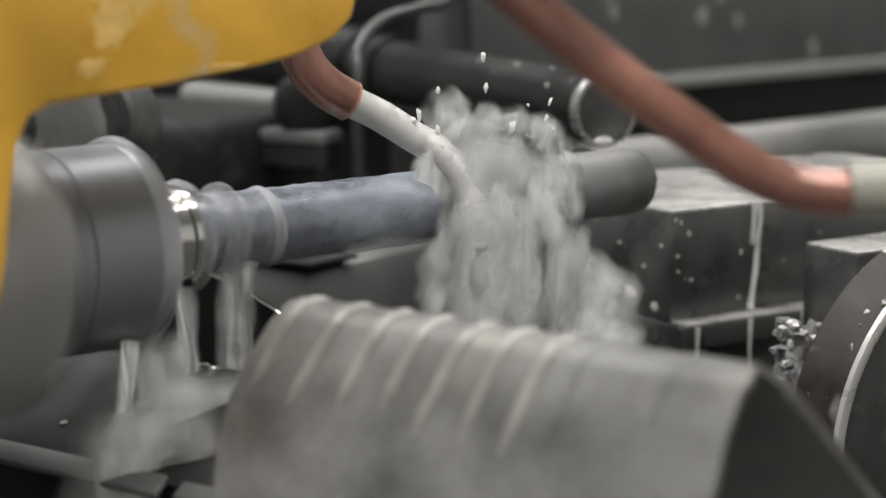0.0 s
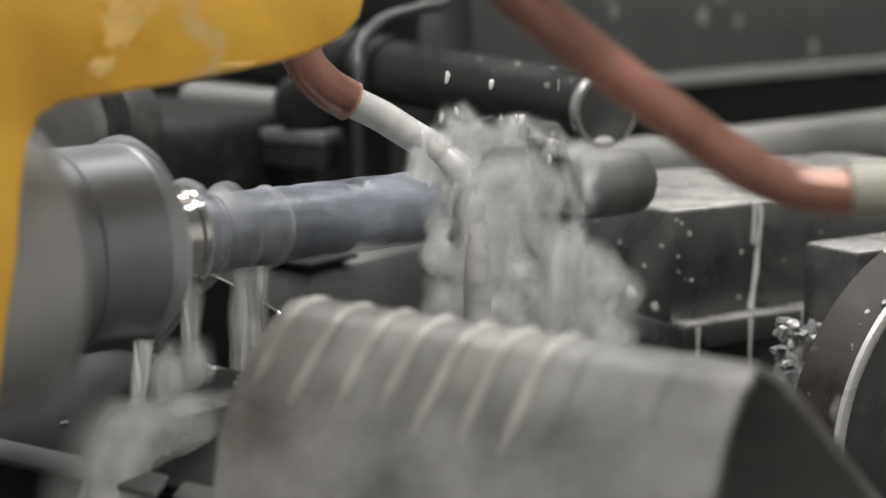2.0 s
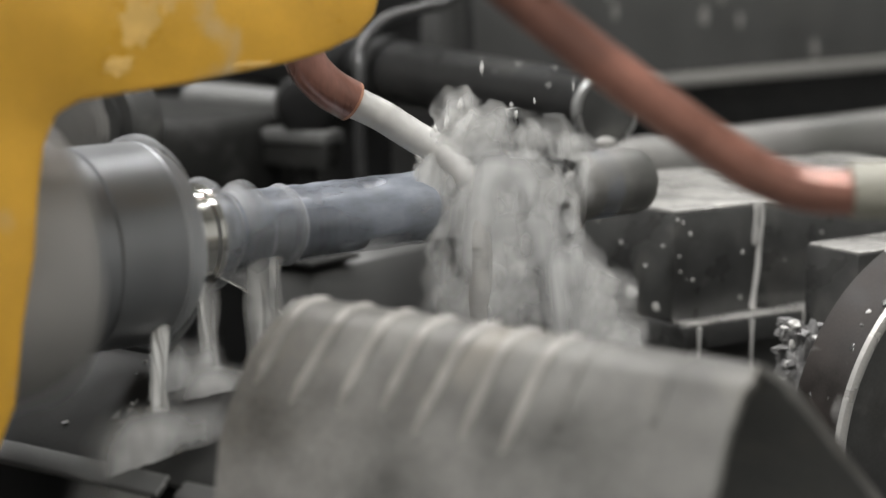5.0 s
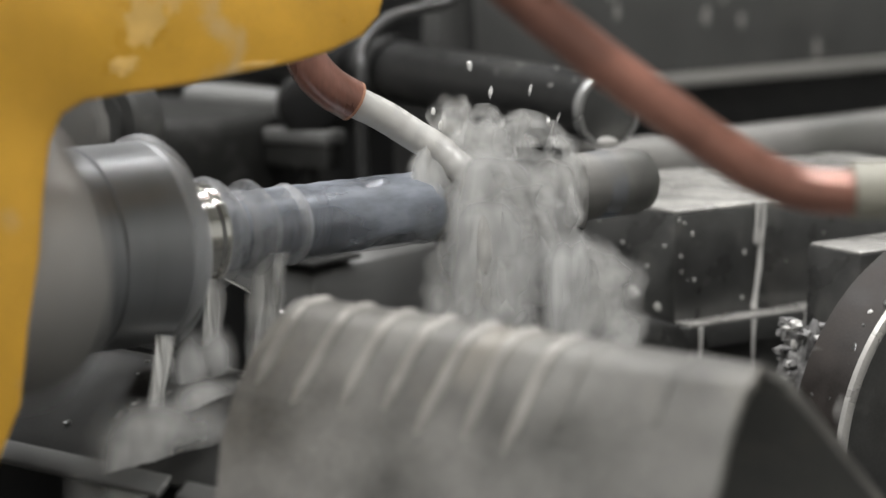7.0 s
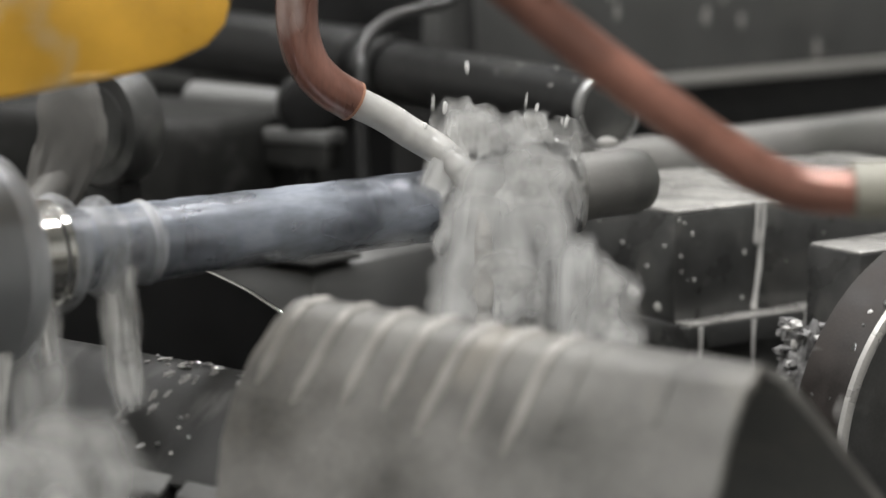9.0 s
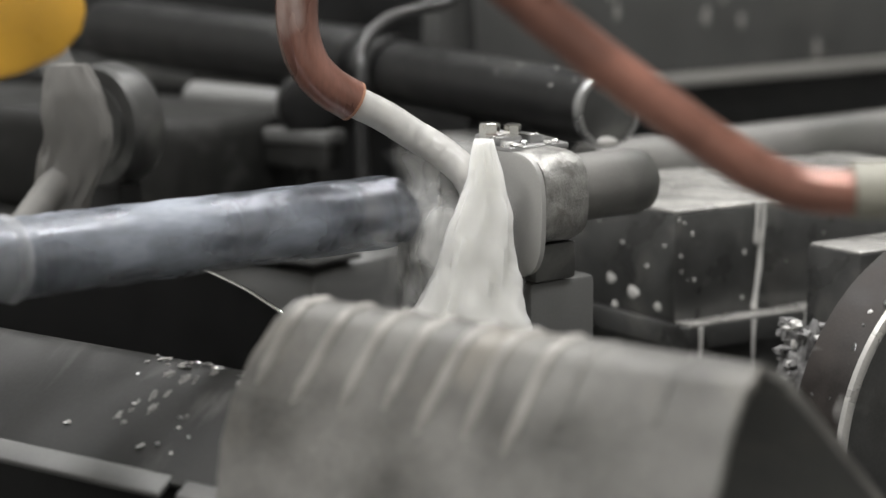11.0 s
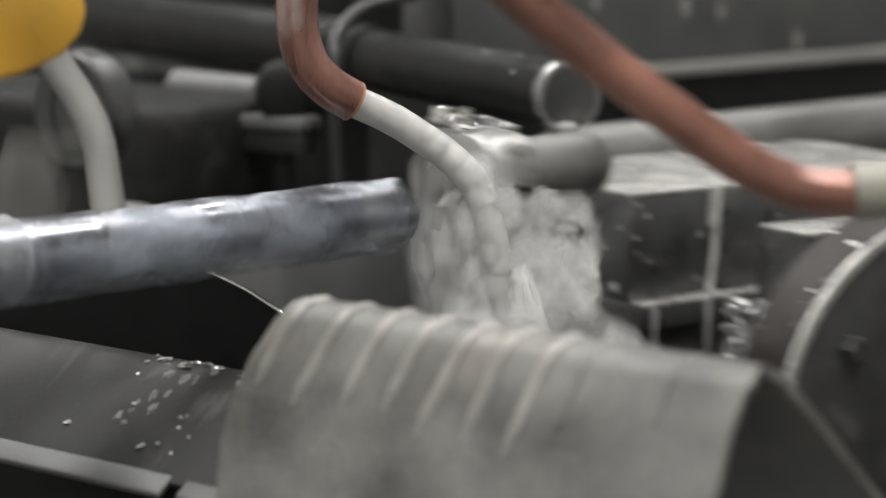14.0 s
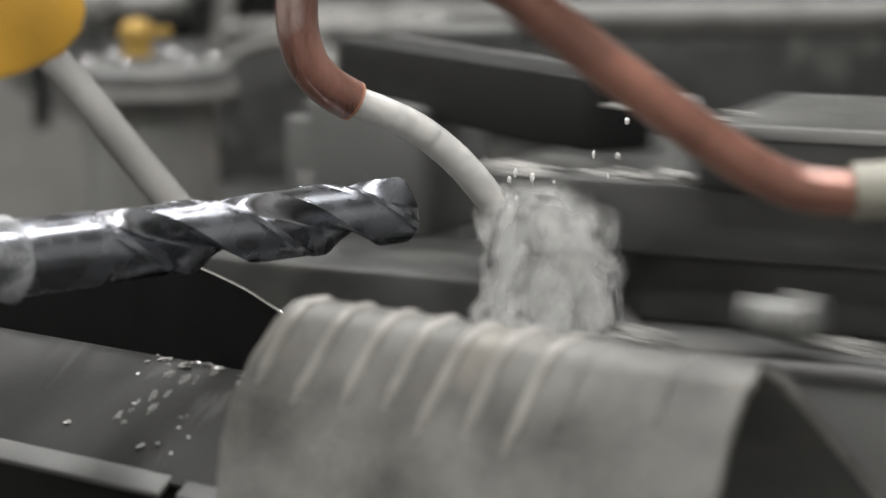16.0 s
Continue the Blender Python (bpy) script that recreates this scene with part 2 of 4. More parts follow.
def lump(size, seed, rough=0.35, sub=3, freq=1.0):
    """An uneven drop or clump; size in mm along x, y, z."""
    b = bmesh.new()
    bmesh.ops.create_icosphere(b, subdivisions=sub, radius=1)
    off = Vector((seed * 7.31, seed * 3.17, seed * 1.93))
    for v in b.verts:
        d = 1 + rough * (noise.noise(v.co * 1.3 * freq + off) + 0.5 * noise.noise(v.co * 3.1 * freq + off))
        v.co = Vector((v.co.x * size[0], v.co.y * size[1], v.co.z * size[2])) * d * 0.001
    return b


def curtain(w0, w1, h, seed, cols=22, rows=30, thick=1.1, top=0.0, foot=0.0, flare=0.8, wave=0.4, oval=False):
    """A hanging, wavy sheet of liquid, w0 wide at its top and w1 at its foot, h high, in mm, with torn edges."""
    b = bmesh.new()
    lay = b.verts.layers.float.new("edge_fade")
    g = []
    for r in range(rows + 1):
        f = r / rows
        row = []
        for c in range(cols + 1):
            u = c / cols * 2 - 1
            w = (w0 + (w1 - w0) * f ** flare) / 2
            edge = 1 + 0.30 * noise.noise(Vector((seed * 5.1, f * 4.0, math.copysign(3, u)))) * abs(u)
            x = u * w * edge + 1.5 * noise.noise(Vector((u * 2, f * 3, seed * 2.2)))
            bulge = wave * 2.6 * noise.noise(Vector((u * 2.6 + seed, f * 2.2, seed * 1.7))) + wave * 1.0 * noise.noise(Vector((u * 9, f * 2.5, seed)))
            z = -f * h * (1 + 0.14 * noise.noise(Vector((u * 3.3, seed * 4.1, 0.3))))
            row.append((x, bulge, z, max(0.15, (1 - abs(u) ** 3)) * thick))
        g.append(row)
    front = [[b.verts.new((x * 0.001, (y - t) * 0.001, z * 0.001)) for x, y, z, t in row] for row in g]
    back = [[b.verts.new((x * 0.001, (y + t) * 0.001, z * 0.001)) for x, y, z, t in row] for row in g]
    for r in range(rows):
        for c in range(cols):
            b.faces.new((front[r][c], front[r][c + 1], front[r + 1][c + 1], front[r + 1][c]))
            b.faces.new((back[r][c], back[r + 1][c], back[r + 1][c + 1], back[r][c + 1]))
        b.faces.new((front[r][0], front[r + 1][0], back[r + 1][0], back[r][0]))
        b.faces.new((front[r][cols], back[r][cols], back[r + 1][cols], front[r + 1][cols]))
    # Opacity fades at the edges: the spray's soft haze is put into the alpha.
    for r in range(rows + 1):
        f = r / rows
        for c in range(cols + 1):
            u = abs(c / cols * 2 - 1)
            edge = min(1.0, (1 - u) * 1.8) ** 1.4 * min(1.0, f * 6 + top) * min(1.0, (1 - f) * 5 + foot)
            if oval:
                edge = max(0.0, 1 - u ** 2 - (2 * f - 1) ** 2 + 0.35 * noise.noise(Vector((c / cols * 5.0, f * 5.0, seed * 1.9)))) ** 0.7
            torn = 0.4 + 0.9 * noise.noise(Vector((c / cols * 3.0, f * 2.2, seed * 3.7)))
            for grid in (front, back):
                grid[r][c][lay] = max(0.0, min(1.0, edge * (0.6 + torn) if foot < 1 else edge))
    for c in range(cols):
        b.faces.new((front[0][c], back[0][c], back[0][c + 1], front[0][c + 1]))
        b.faces.new((front[rows][c], front[rows][c + 1], back[rows][c + 1], back[rows][c]))
    return b


# ---------------------------------------------------------------- the hall: not shown; walls, ceiling and lamps added for light
def hall():
    def plain(name, label, cat, x0, x1, y0, y1, z0, z1, material):
        tagged(part(name, box(x0, x1, y0, y1, z0, z1, 0), material, smooth=False), label, cat, kind="structure")
    plain("floor", "dark oily concrete workshop floor", "floor", -4000, 4000, -3000, 6000, -100, 0, M_FLOOR)
    plain("ceiling", "plain grey workshop ceiling", "ceiling", -4000, 4000, -3000, 6000, 4200, 4300, M_WALL)
    plain("wall_north", "plain grey workshop wall", "wall", -4000, 4000, 6000, 6150, 0, 4200, M_WALL)
    plain("wall_south", "plain grey workshop wall", "wall", -4000, 4000, -3150, -3000, 0, 4200, M_WALL)
    plain("wall_east", "plain grey workshop wall", "wall", 4000, 4150, -3000, 6000, 0, 4200, M_WALL)
    plain("wall_west", "plain grey workshop wall", "wall", -4150, -4000, -3000, 6000, 0, 4200, M_WALL)
    first = None
    for i, (x, y) in enumerate(((-1.4, -0.9), (1.0, -0.9), (-1.6, 1.1), (0.9, 1.2), (-1.4, 3.2), (1.2, 3.2))):
        m = pose(x, y, 4.05, 0, 0, 0)
        if first is None:
            first = thing("ceiling_light", m, "long white fluorescent workshop ceiling light, added out of view", "ceiling light", "ceiling lights")
            part("housing", box(-780, 780, -160, 160, 20, 150, 8), M_LIGHT, first)
            part("diffuser", box(-750, 750, -140, 140, -6, 18, 4), M_LAMP, first)
        else:
            copy_thing(first, m)
        lamp = bpy.data.lights.new("tube_light", "AREA")
        lamp.shape, lamp.size, lamp.size_y, lamp.energy, lamp.color = "RECTANGLE", 1.5, 0.28, LAMP_POWER[i], (1.0, 0.995, 0.99)
        ob = new("tube_light", lamp)
        ob.matrix_basis = pose(x, y, 4.03)


# the first two, behind the camera, are raised to brighten upright faces
LAMP_POWER = (68, 58, 58, 38, 42, 38)
hall()


# ---------------------------------------------------------------- machine bed
def machine_bed():
    bed = thing("machine_bed", pose(0, 0, 0), "dark grey cast machine bed wet with coolant", "machine bed")
    part("base_casting", box(-700, 340, 380, 700, 0, 1020, 6), M_DARK, bed)
    part("drip_tray", box(-690, 330, 390, 690, 1021, 1034, 2), M_DARK, bed)
    part("tray_lip", box(-690, 330, 380, 389, 1000, 1046, 2), M_GREY, bed)
    ped = thing("table_pedestal", pose(1.267, 1.491, 0), "grey cast pedestal under the indexing table", "machine base")
    part("column", lathe([(0, 0), (0, 900), (60, 900), (90, 860), (940, 820), (985, 820), (985, 0)], 64, "z"), M_GREY, ped)


machine_bed()


# ---------------------------------------------------------------- ribbed guard over the bed
EDGE_F = (0.0, 0.09, 0.18, 0.27, 0.36, 0.455, 0.55, 0.7, 1.0)
EDGE_X = (2.0, -0.5, -3.0, -3.2, -1.6, 3.0, 4.6, 5.4, 7.5)   # the torn and bent left edge


def guard():
    g = thing("ribbed_guard", Matrix.Translation(mm(-38.0, 529.5, -105.5)) @ pose(0, 0, 0, 0, 0, -36.4),
              "grey ribbed sheet metal guard with worn edges over the bed", "machine guard")
    arc = [(-5.0 - 22 * f, -3.6 - 46 * f) for f in (1.0, 0.8, 0.6, 0.4, 0.2, 0.0)]
    arc += [(-3.4, -1.6), (-1.0, -0.3), (2.0, 0.0), (5.5, -0.8), (8.5, -2.6), (12, -5.0)]
    part("front_sheet", ribbon(arc, 128, 2.2, 40, lambda f: (float(np.interp(f, EDGE_F, EDGE_X)), 127.4 + 1.2 * math.sin(14 * f) - 3.2 * math.exp(-((f - 0.20) / 0.035) ** 2))), M_GUARD, g)
    back = [(12.3, -5.4), (18, -9.5), (28, -17), (40, -26.5), (54, -37.5), (70, -50)]
    part("back_sheet", ribbon(back, 128, 3.0, 24, lambda f: (7.5 + 4 * f, 127.8)), M_GUARD, g, "dark oiled back sheet")
    for i, x in enumerate((8.4, 21.6, 34.0, 45.6, 57.2, 68.0, 79.6, 88.8, 110.6)):
        deep = (0.40, 0.48, 0.46, 0.42, 0.52, 0.50, 0.54, 0.42, 0.3)[i]
        lean = (17.0, 18.0, 15.0, 14.5, 15.0, 11.0, 11.5, 8.0, 6.0)[i]
        path = [Vector((x + 4.4, 5.0, -0.9)), Vector((x + 2.6, 1.2, -0.05)), Vector((x + 1.2, -1.8, -0.6)), Vector((x, -4.6, -3.0))]
        path += [Vector((x - 0.4 - lean * f, -5.0 - 22 * f, -3.6 - 46 * f)) for f in (deep * 0.2, deep * 0.4, deep * 0.6, deep * 0.8, deep)]
        path = [p * 0.001 for p in smooth_path(path, 4)]
        n = len(path)
        part("rib", sweep(path, [(2.1 if i < 7 else 1.6) * min(1, (n - 1 - k) / 9 + 0.08, k / 4 + 0.35) for k in range(n)], 12), M_RIB if i < 7 else M_GUARD, g)
    # feet that stand in the tray
    part("foot", box(4, 20, -30, -22, -111, -44, 1), M_DARK, g)
    part("foot", box(100, 118, -30, -22, -111, -44, 1), M_DARK, g)
    part("foot", box(60, 80, 50, 58, -111, -36, 1), M_DARK, g)


guard()


def chute():
    """The low sheet beside the guard, with its bright lip and the dark recess behind."""
    c = thing("coolant_chute", Matrix.Translation(mm(-52.7, 585.1, -137.0)) @ pose(0, 0, 0, 0, 0, -36.4),
              "dark grey sheet metal chute with a paler lip", "chute")
    sec = [(-36, -20.3), (-34, -18.8), (-30, -16), (-20, -10), (-10, -4.0), (-3, -0.8), (0, 0), (3, -0.4), (7, -2.5), (11, -7)]
    part("sheet", ribbon(sec, 100, 1.6, 24, lambda f: (-170, 40)), M_CHUTE, c)
    tilt = pose(0, -0.0372, -0.0207, 33, 0, 0)
    part("lip", box(-170, 7, -3.6, 3.6, -1.0, 1.0, 0.9, 3), M_PLATE, c, "paler sheet edge", m=tilt)
    part("lip", box(12, 44, -3.0, 3.0, -1.0, 1.0, 0.9, 3), M_PLATE, c, "paler sheet edge", m=tilt)
    # black skirt paints the shade of the gap below the lip
    part("skirt", box(-170, 40, -33, -29, -78, -22, 1), M_BLACK, c)
    part("shelf", box(-170, 40, -64, -33.4, -78, -40, 1), M_GREY, c)
    part("foot", box(-120, -100, -10, 0, -78, -4, 1), M_DARK, c)
    part("foot", box(-30, -14, -10, 0, -78, -4, 1), M_DARK, c)
    r = thing("splash_plate", Matrix.Translation(mm(-46.3, 637.1, -130.2)) @ pose(0, 0, 0, 0, 0, -36.4),
              "splash plate, black as the shaded recess, with a bright curved rim", "splash guard")
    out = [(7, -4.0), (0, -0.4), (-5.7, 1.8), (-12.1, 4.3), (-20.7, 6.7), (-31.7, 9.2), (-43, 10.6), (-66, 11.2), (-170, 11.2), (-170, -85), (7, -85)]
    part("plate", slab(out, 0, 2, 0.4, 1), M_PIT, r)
    rim = smooth_path([Vector((x, 0, z)) * 0.001 for x, z in out[:7]], 4)
    part("rim", sweep(rim, 0.5, 8), M_RING, r, "bright bare steel rim")
    for k in range(16):
        x, y = random.gauss(-12, 9), random.uniform(-30, -2)
        x = min(x, 6)
        z = np.interp(y, [q[0] for q in sec], [q[1] for q in sec])
        w = random.uniform(0.3, 0.9)
        part("splatter", lump((w * random.uniform(1, 2), w * random.uniform(1.0, 3.0), 0.3), 700 + k, 0.9, 3, 1.6), M_RAIL, c,
             m=Matrix.Translation(Vector((x, y, z + 0.85)) * 0.001) @ pose(0, 0, 0, 33, 0, random.uniform(-25, 25)))
    for k in range(40):
        x, y = random.uniform(-40, 4), random.uniform(-30, 4)
        if k > 9:
            x, y = random.uniform(-34, 6), random.uniform(-3, 5)
        z = np.interp(y, [q[0] for q in sec], [q[1] for q in sec])
        s = random.uniform(0.3, 0.8)
        tagged(part("metal_chip", lump((s * random.uniform(0.8, 3.4), s, s * 0.5), k, 0.8, 2), M_FOAM if k % 2 else M_STEEL,
                    m=c.matrix_basis @ Matrix.Translation(Vector((x, y, z + 0.9 + 0.1 * s)) * 0.001) @ pose(0, 0, 0, 0, 0, random.uniform(0, 180))),
               "wet whitish drilling chip lying on the chute", "metal chip", "chips on the chute")


chute()


# ---------------------------------------------------------------- copper pipes
def pipes():
    p = thing("coolant_nozzle_pipe", Matrix.Translation(mm(0, 0, 0)), "bent copper coolant pipe with an open cut end", "coolant pipe")
    pts = [(-420, 600, -214), (-420, 615, -60), (-415, 625, 40), (-380, 635, 75), (-300, 640, 82), (-120, 642, 70), (-60, 642, 45), (-43.5, 642, 18),
           (-41, 641, -10), (-40.8, 641, -35), (-40.8, 641, -50), (-38.0, 642, -60.0), (-32.5, 644.5, -66.8), (-25.8, 647.8, -71.3)]
    path = smooth_path([Vector(q) * 0.001 for q in pts], 8)
    part("tube", sweep(path, 6.0, 28, wall=1.3), M_COPPER_WET, p)
    end = path[-1]
    way = (path[-1] - path[-3]).normalized()
    part("cut_end", sweep([end - way * 0.0005, end + way * 0.0003], 6.05, 28, wall=1.4), M_COPPER_RAW, p, "bright cut copper edge")
    part("clamp_ring", sweep([Vector((-40.9, 641, 26)) * 0.001, Vector((-40.9, 641, 34)) * 0.001], 7.6, 24, wall=1.4), M_DARK, p)

    q = thing("copper_supply_pipe", Matrix.Translation(mm(0, 0, 0)), "copper supply pipe sloping down into a beige sleeve", "copper pipe")
    pts = [(-330, 470, -216), (-330, 470, 40), (-320, 470, 90), (-280, 470, 112), (-120, 470, 100), (-40, 471, 40), (-8, 472.5, -7), (6.5, 473.4, -21.8), (20.7, 476.2, -34.3),
           (41.2, 478.7, -50.2), (62.0, 480.9, -65.0), (71, 481.6, -69.8), (78.8, 482.0, -72.2), (90.3, 482.8, -72.9), (104, 482.9, -72.4)]
    part("tube", sweep(smooth_path([Vector(a) * 0.001 for a in pts], 8), 5.0, 28), M_COPPER, q)
    part("sleeve", sweep(smooth_path([Vector(a) * 0.001 for a in ((87.6, 482.7, -72.6), (110, 483, -72), (150, 484, -74), (165, 484, -85), (170, 484, -110), (170, 484, -216))], 5), 6.2, 24), M_BEIGE, q,
         "beige plastic sleeve")


pipes()


# ---------------------------------------------------------------- drilling unit
UNIT = Matrix.Translation(mm(-106.3, 574.8, -103.4)) @ pose(0, 0, 0, 0, 0, 39.28)


def drill_bit_mesh(tip=205.0, shank_from=40.0, flute_from=96.0, r=10.0, lead=88.0):
    b = bmesh.new()
    n = 72

    def radius(a, depth):
        # two flutes, each with a steep cutting side and a narrow raised margin
        a = (a % math.pi) / math.pi
        if a < 0.52:
            return r * (1.0 if a < 0.07 else 0.955)
        u = (a - 0.52) / 0.48
        cut = math.sin(math.pi * u ** 0.8) ** 0.75
        return r * (0.955 - 0.60 * depth * cut)
    rings = []
    xs = [shank_from + k * (flute_from - 2 - shank_from) / 24 for k in range(25)]
    xs += [flute_from + (tip - 7.2 - flute_from) * k / 120 for k in range(121)]
    for x in xs:
        depth = min(1.0, max(0.0, (x - flute_from) / 14.0)) ** 0.7
        tw = 2 * math.pi * x / lead
        ring = []
        for k in range(n):
            a = 2 * math.pi * k / n
            rr = radius(a, depth) if depth > 0 else r
            ring.append(b.verts.new((x * 0.001, rr * 0.001 * math.cos(a + tw), rr * 0.001 * math.sin(a + tw))))
        rings.append(ring)
    base = tip - 7.2
    for f in (0.35, 0.7, 0.95):
        tw = 2 * math.pi * (base + 7.2 * f) / lead
        ring = []
        for k in range(n):
            a = 2 * math.pi * k / n
            rr = radius(a, 1.0) * (1 - f)
            lip = 1.6 * (0.5 - (a % math.pi) / math.pi) * (1 - f)
            ring.append(b.verts.new(((base + 7.2 * f + lip) * 0.001, rr * 0.001 * math.cos(a + tw), rr * 0.001 * math.sin(a + tw))))
        rings.append(ring)
    for p, q in zip(rings, rings[1:]):
        for k in range(n):
            j = (k + 1) % n
            b.faces.new((p[k], p[j], q[j], q[k]))
    t = b.verts.new((tip * 0.001, 0, 0))
    for k in range(n):
        b.faces.new((rings[-1][k], rings[-1][(k + 1) % n], t))
    b.faces.new(rings[0])
    return b


def drill_unit():
    u = thing("drilling_unit", UNIT, "drilling unit with a yellow cover, steel chuck and twist drill", "drilling machine")
    b = lathe([(-140, 0), (-140, 34), (-40, 34), (-22, 34), (-12, 33.6), (-8, 32.4), (-5.6, 30), (-5, 27), (-5, 0)], 96)
    for v in b.verts:
        r = math.hypot(v.co.y, v.co.z)
        if r > 1e-5:
            k = (abs(v.co.y / r) ** 4 + abs(v.co.z / r) ** 4) ** (-1 / 4)
            v.co.y, v.co.z = v.co.y * k, v.co.z * k
    nose = part("spindle_nose", b, M_NOSE, u)
    part("chuck", lathe([(-5.4, 0), (-5.4, 26), (-4.4, 27), (2, 27), (2.4, 26.2), (3.4, 26.2), (4, 27), (23, 27), (23.6, 26.5), (24.4, 27), (27, 26.2), (29.4, 24.5), (30.6, 21), (30.6, 0)], 72), M_CHUCK, nose, "blue-grey steel chuck")
    part("collet_nut", lathe([(30.2, 0), (30.2, 14.5), (31, 16), (33, 16), (34, 15), (34.5, 13.4), (41, 13.4), (41.8, 14.2), (43.8, 14.2), (44.6, 13), (44.6, 0)], 64), M_RING, nose, "polished steel collet ring")
    part("drill_bit", drill_bit_mesh(), M_DRILL, nose, "long steel twist drill with two flutes")
    part("coolant_ring", lathe([(43, 14.4), (45, 15.8), (47, 15.0), (49, 12.2), (52, 10.6), (55, 11.4), (57, 13.6), (58.5, 13.8), (60, 11.6), (63, 10.5), (68, 10.6), (71, 11.6), (73, 10.5)], 48), M_FLING, nose, "milky coolant flung off the shank")
    part("coolant_ring", lathe([(22.5, 27.2), (24, 28.6), (26, 28.9), (28, 27.6), (30, 25.0)], 64), M_FLING, nose, "milky coolant flung off the chuck's edge")
    head = part("headstock", box(-420, -60, -70, 70, -70, 60, 6), M_GREY, u)
    part("slide", box(-420, -80, -60, 60, -112, -71, 3), M_DARK, u)
    out = [(-180, 74), (65, 74), (66, 66), (64.5, 61), (59, 56), (49, 52.6), (37, 50.5), (7, 47.2), (-13, 45.9), (-22, 45.2), (-28, 42.5), (-31.5, 36), (-33.5, 24), (-35, 10), (-38.5, -6),
           (-41, -24), (-52, -46), (-65, -64), (-187, -64)]
    cover = part("yellow_cover", slab(out, -52, -45, 1.6, 3), M_YELLOW, u, "yellow painted cover plate")
    part("cover_flange", slab([(-180, 76), (66.4, 76), (66.4, 73), (-180, 73)], -46, -12, 0.6, 1), M_YELLOW_EDGE, u)
    # flat pale lumps paint the whitish sheen on the cover
    for k, (x, z, w, h) in enumerate(((-6, 63, 4.5, 5.5), (-12, 53, 3.5, 2.0), (26, 51.2, 5.0, 0.7), (2, 68, 2.0, 3.0))):
        part("sheen_patch", lump((w, 0.16, h), 820 + k, 0.8, 3, 1.5), M_SHEEN, cover, "pale patch painted for the sheen on the cover", m=Matrix.Translation(Vector((x, -52.02, z)) * 0.001))
    part("bracket", box(-120, -70, -54, -30, -40, 40, 2), M_DARK, u)
    return u, nose


unit, nose = drill_unit()


def drill_film():
    prof = [(45 + 2.0 * k, 10.35 + 0.55 * abs(math.sin(k * 0.9)) * math.exp(-k / 22) + 0.25 * abs(math.sin(k * 0.37))) for k in range(75)]
    ob = part("coolant_film", lathe(prof, 40), M_FILM, m=UNIT.copy())
    return tagged(ob, "thin milky film of coolant clinging to the drill", "coolant film")


film_on_drill = drill_film()


# ---------------------------------------------------------------- indexing table and what stands on it
AXIS = Vector((1.267, 1.491, 0))
FIX = Matrix.Translation(mm(75.9, 735.8, -117.4)) @ pose(0, 0, 0, 0, 0, 34.0)
RIDERS = []


def rider(name, x, y, z, label, category, turn=0.0, group=""):
    """A thing that rides on the indexing table; place in mm from the clamp block's top corner: towards the axle, along the rim, up."""
    e = thing(name, FIX @ Matrix.Translation(Vector((x, y, z)) * 0.001) @ pose(0, 0, 0, 0, 0, turn), label, category, group)
    RIDERS.append(e)
    return e


def table():
    t = thing("indexing_table", Matrix.Translation(AXIS), "large round steel indexing table wet with coolant", "indexing table")
    part("table_disc", lathe([(986, 0), (986, 1440), (990, 1446), (1040, 1446), (1046, 1440), (1046, 0)], 160, "z"), M_DARK, t)
    part("hub", lathe([(1046, 0), (1046, 700), (1050, 706), (1160, 700), (1164, 690), (1164, 0)], 96, "z"), M_GREY, t)
    RIDERS.append(t)


table()
DECK = -86.6   # table top below the clamp block's corner


WORK = (-89.0, -17.6, 14.0)   # the bore's mouth
WORK_OFF, WORK_HALF = -10.0, 18.5


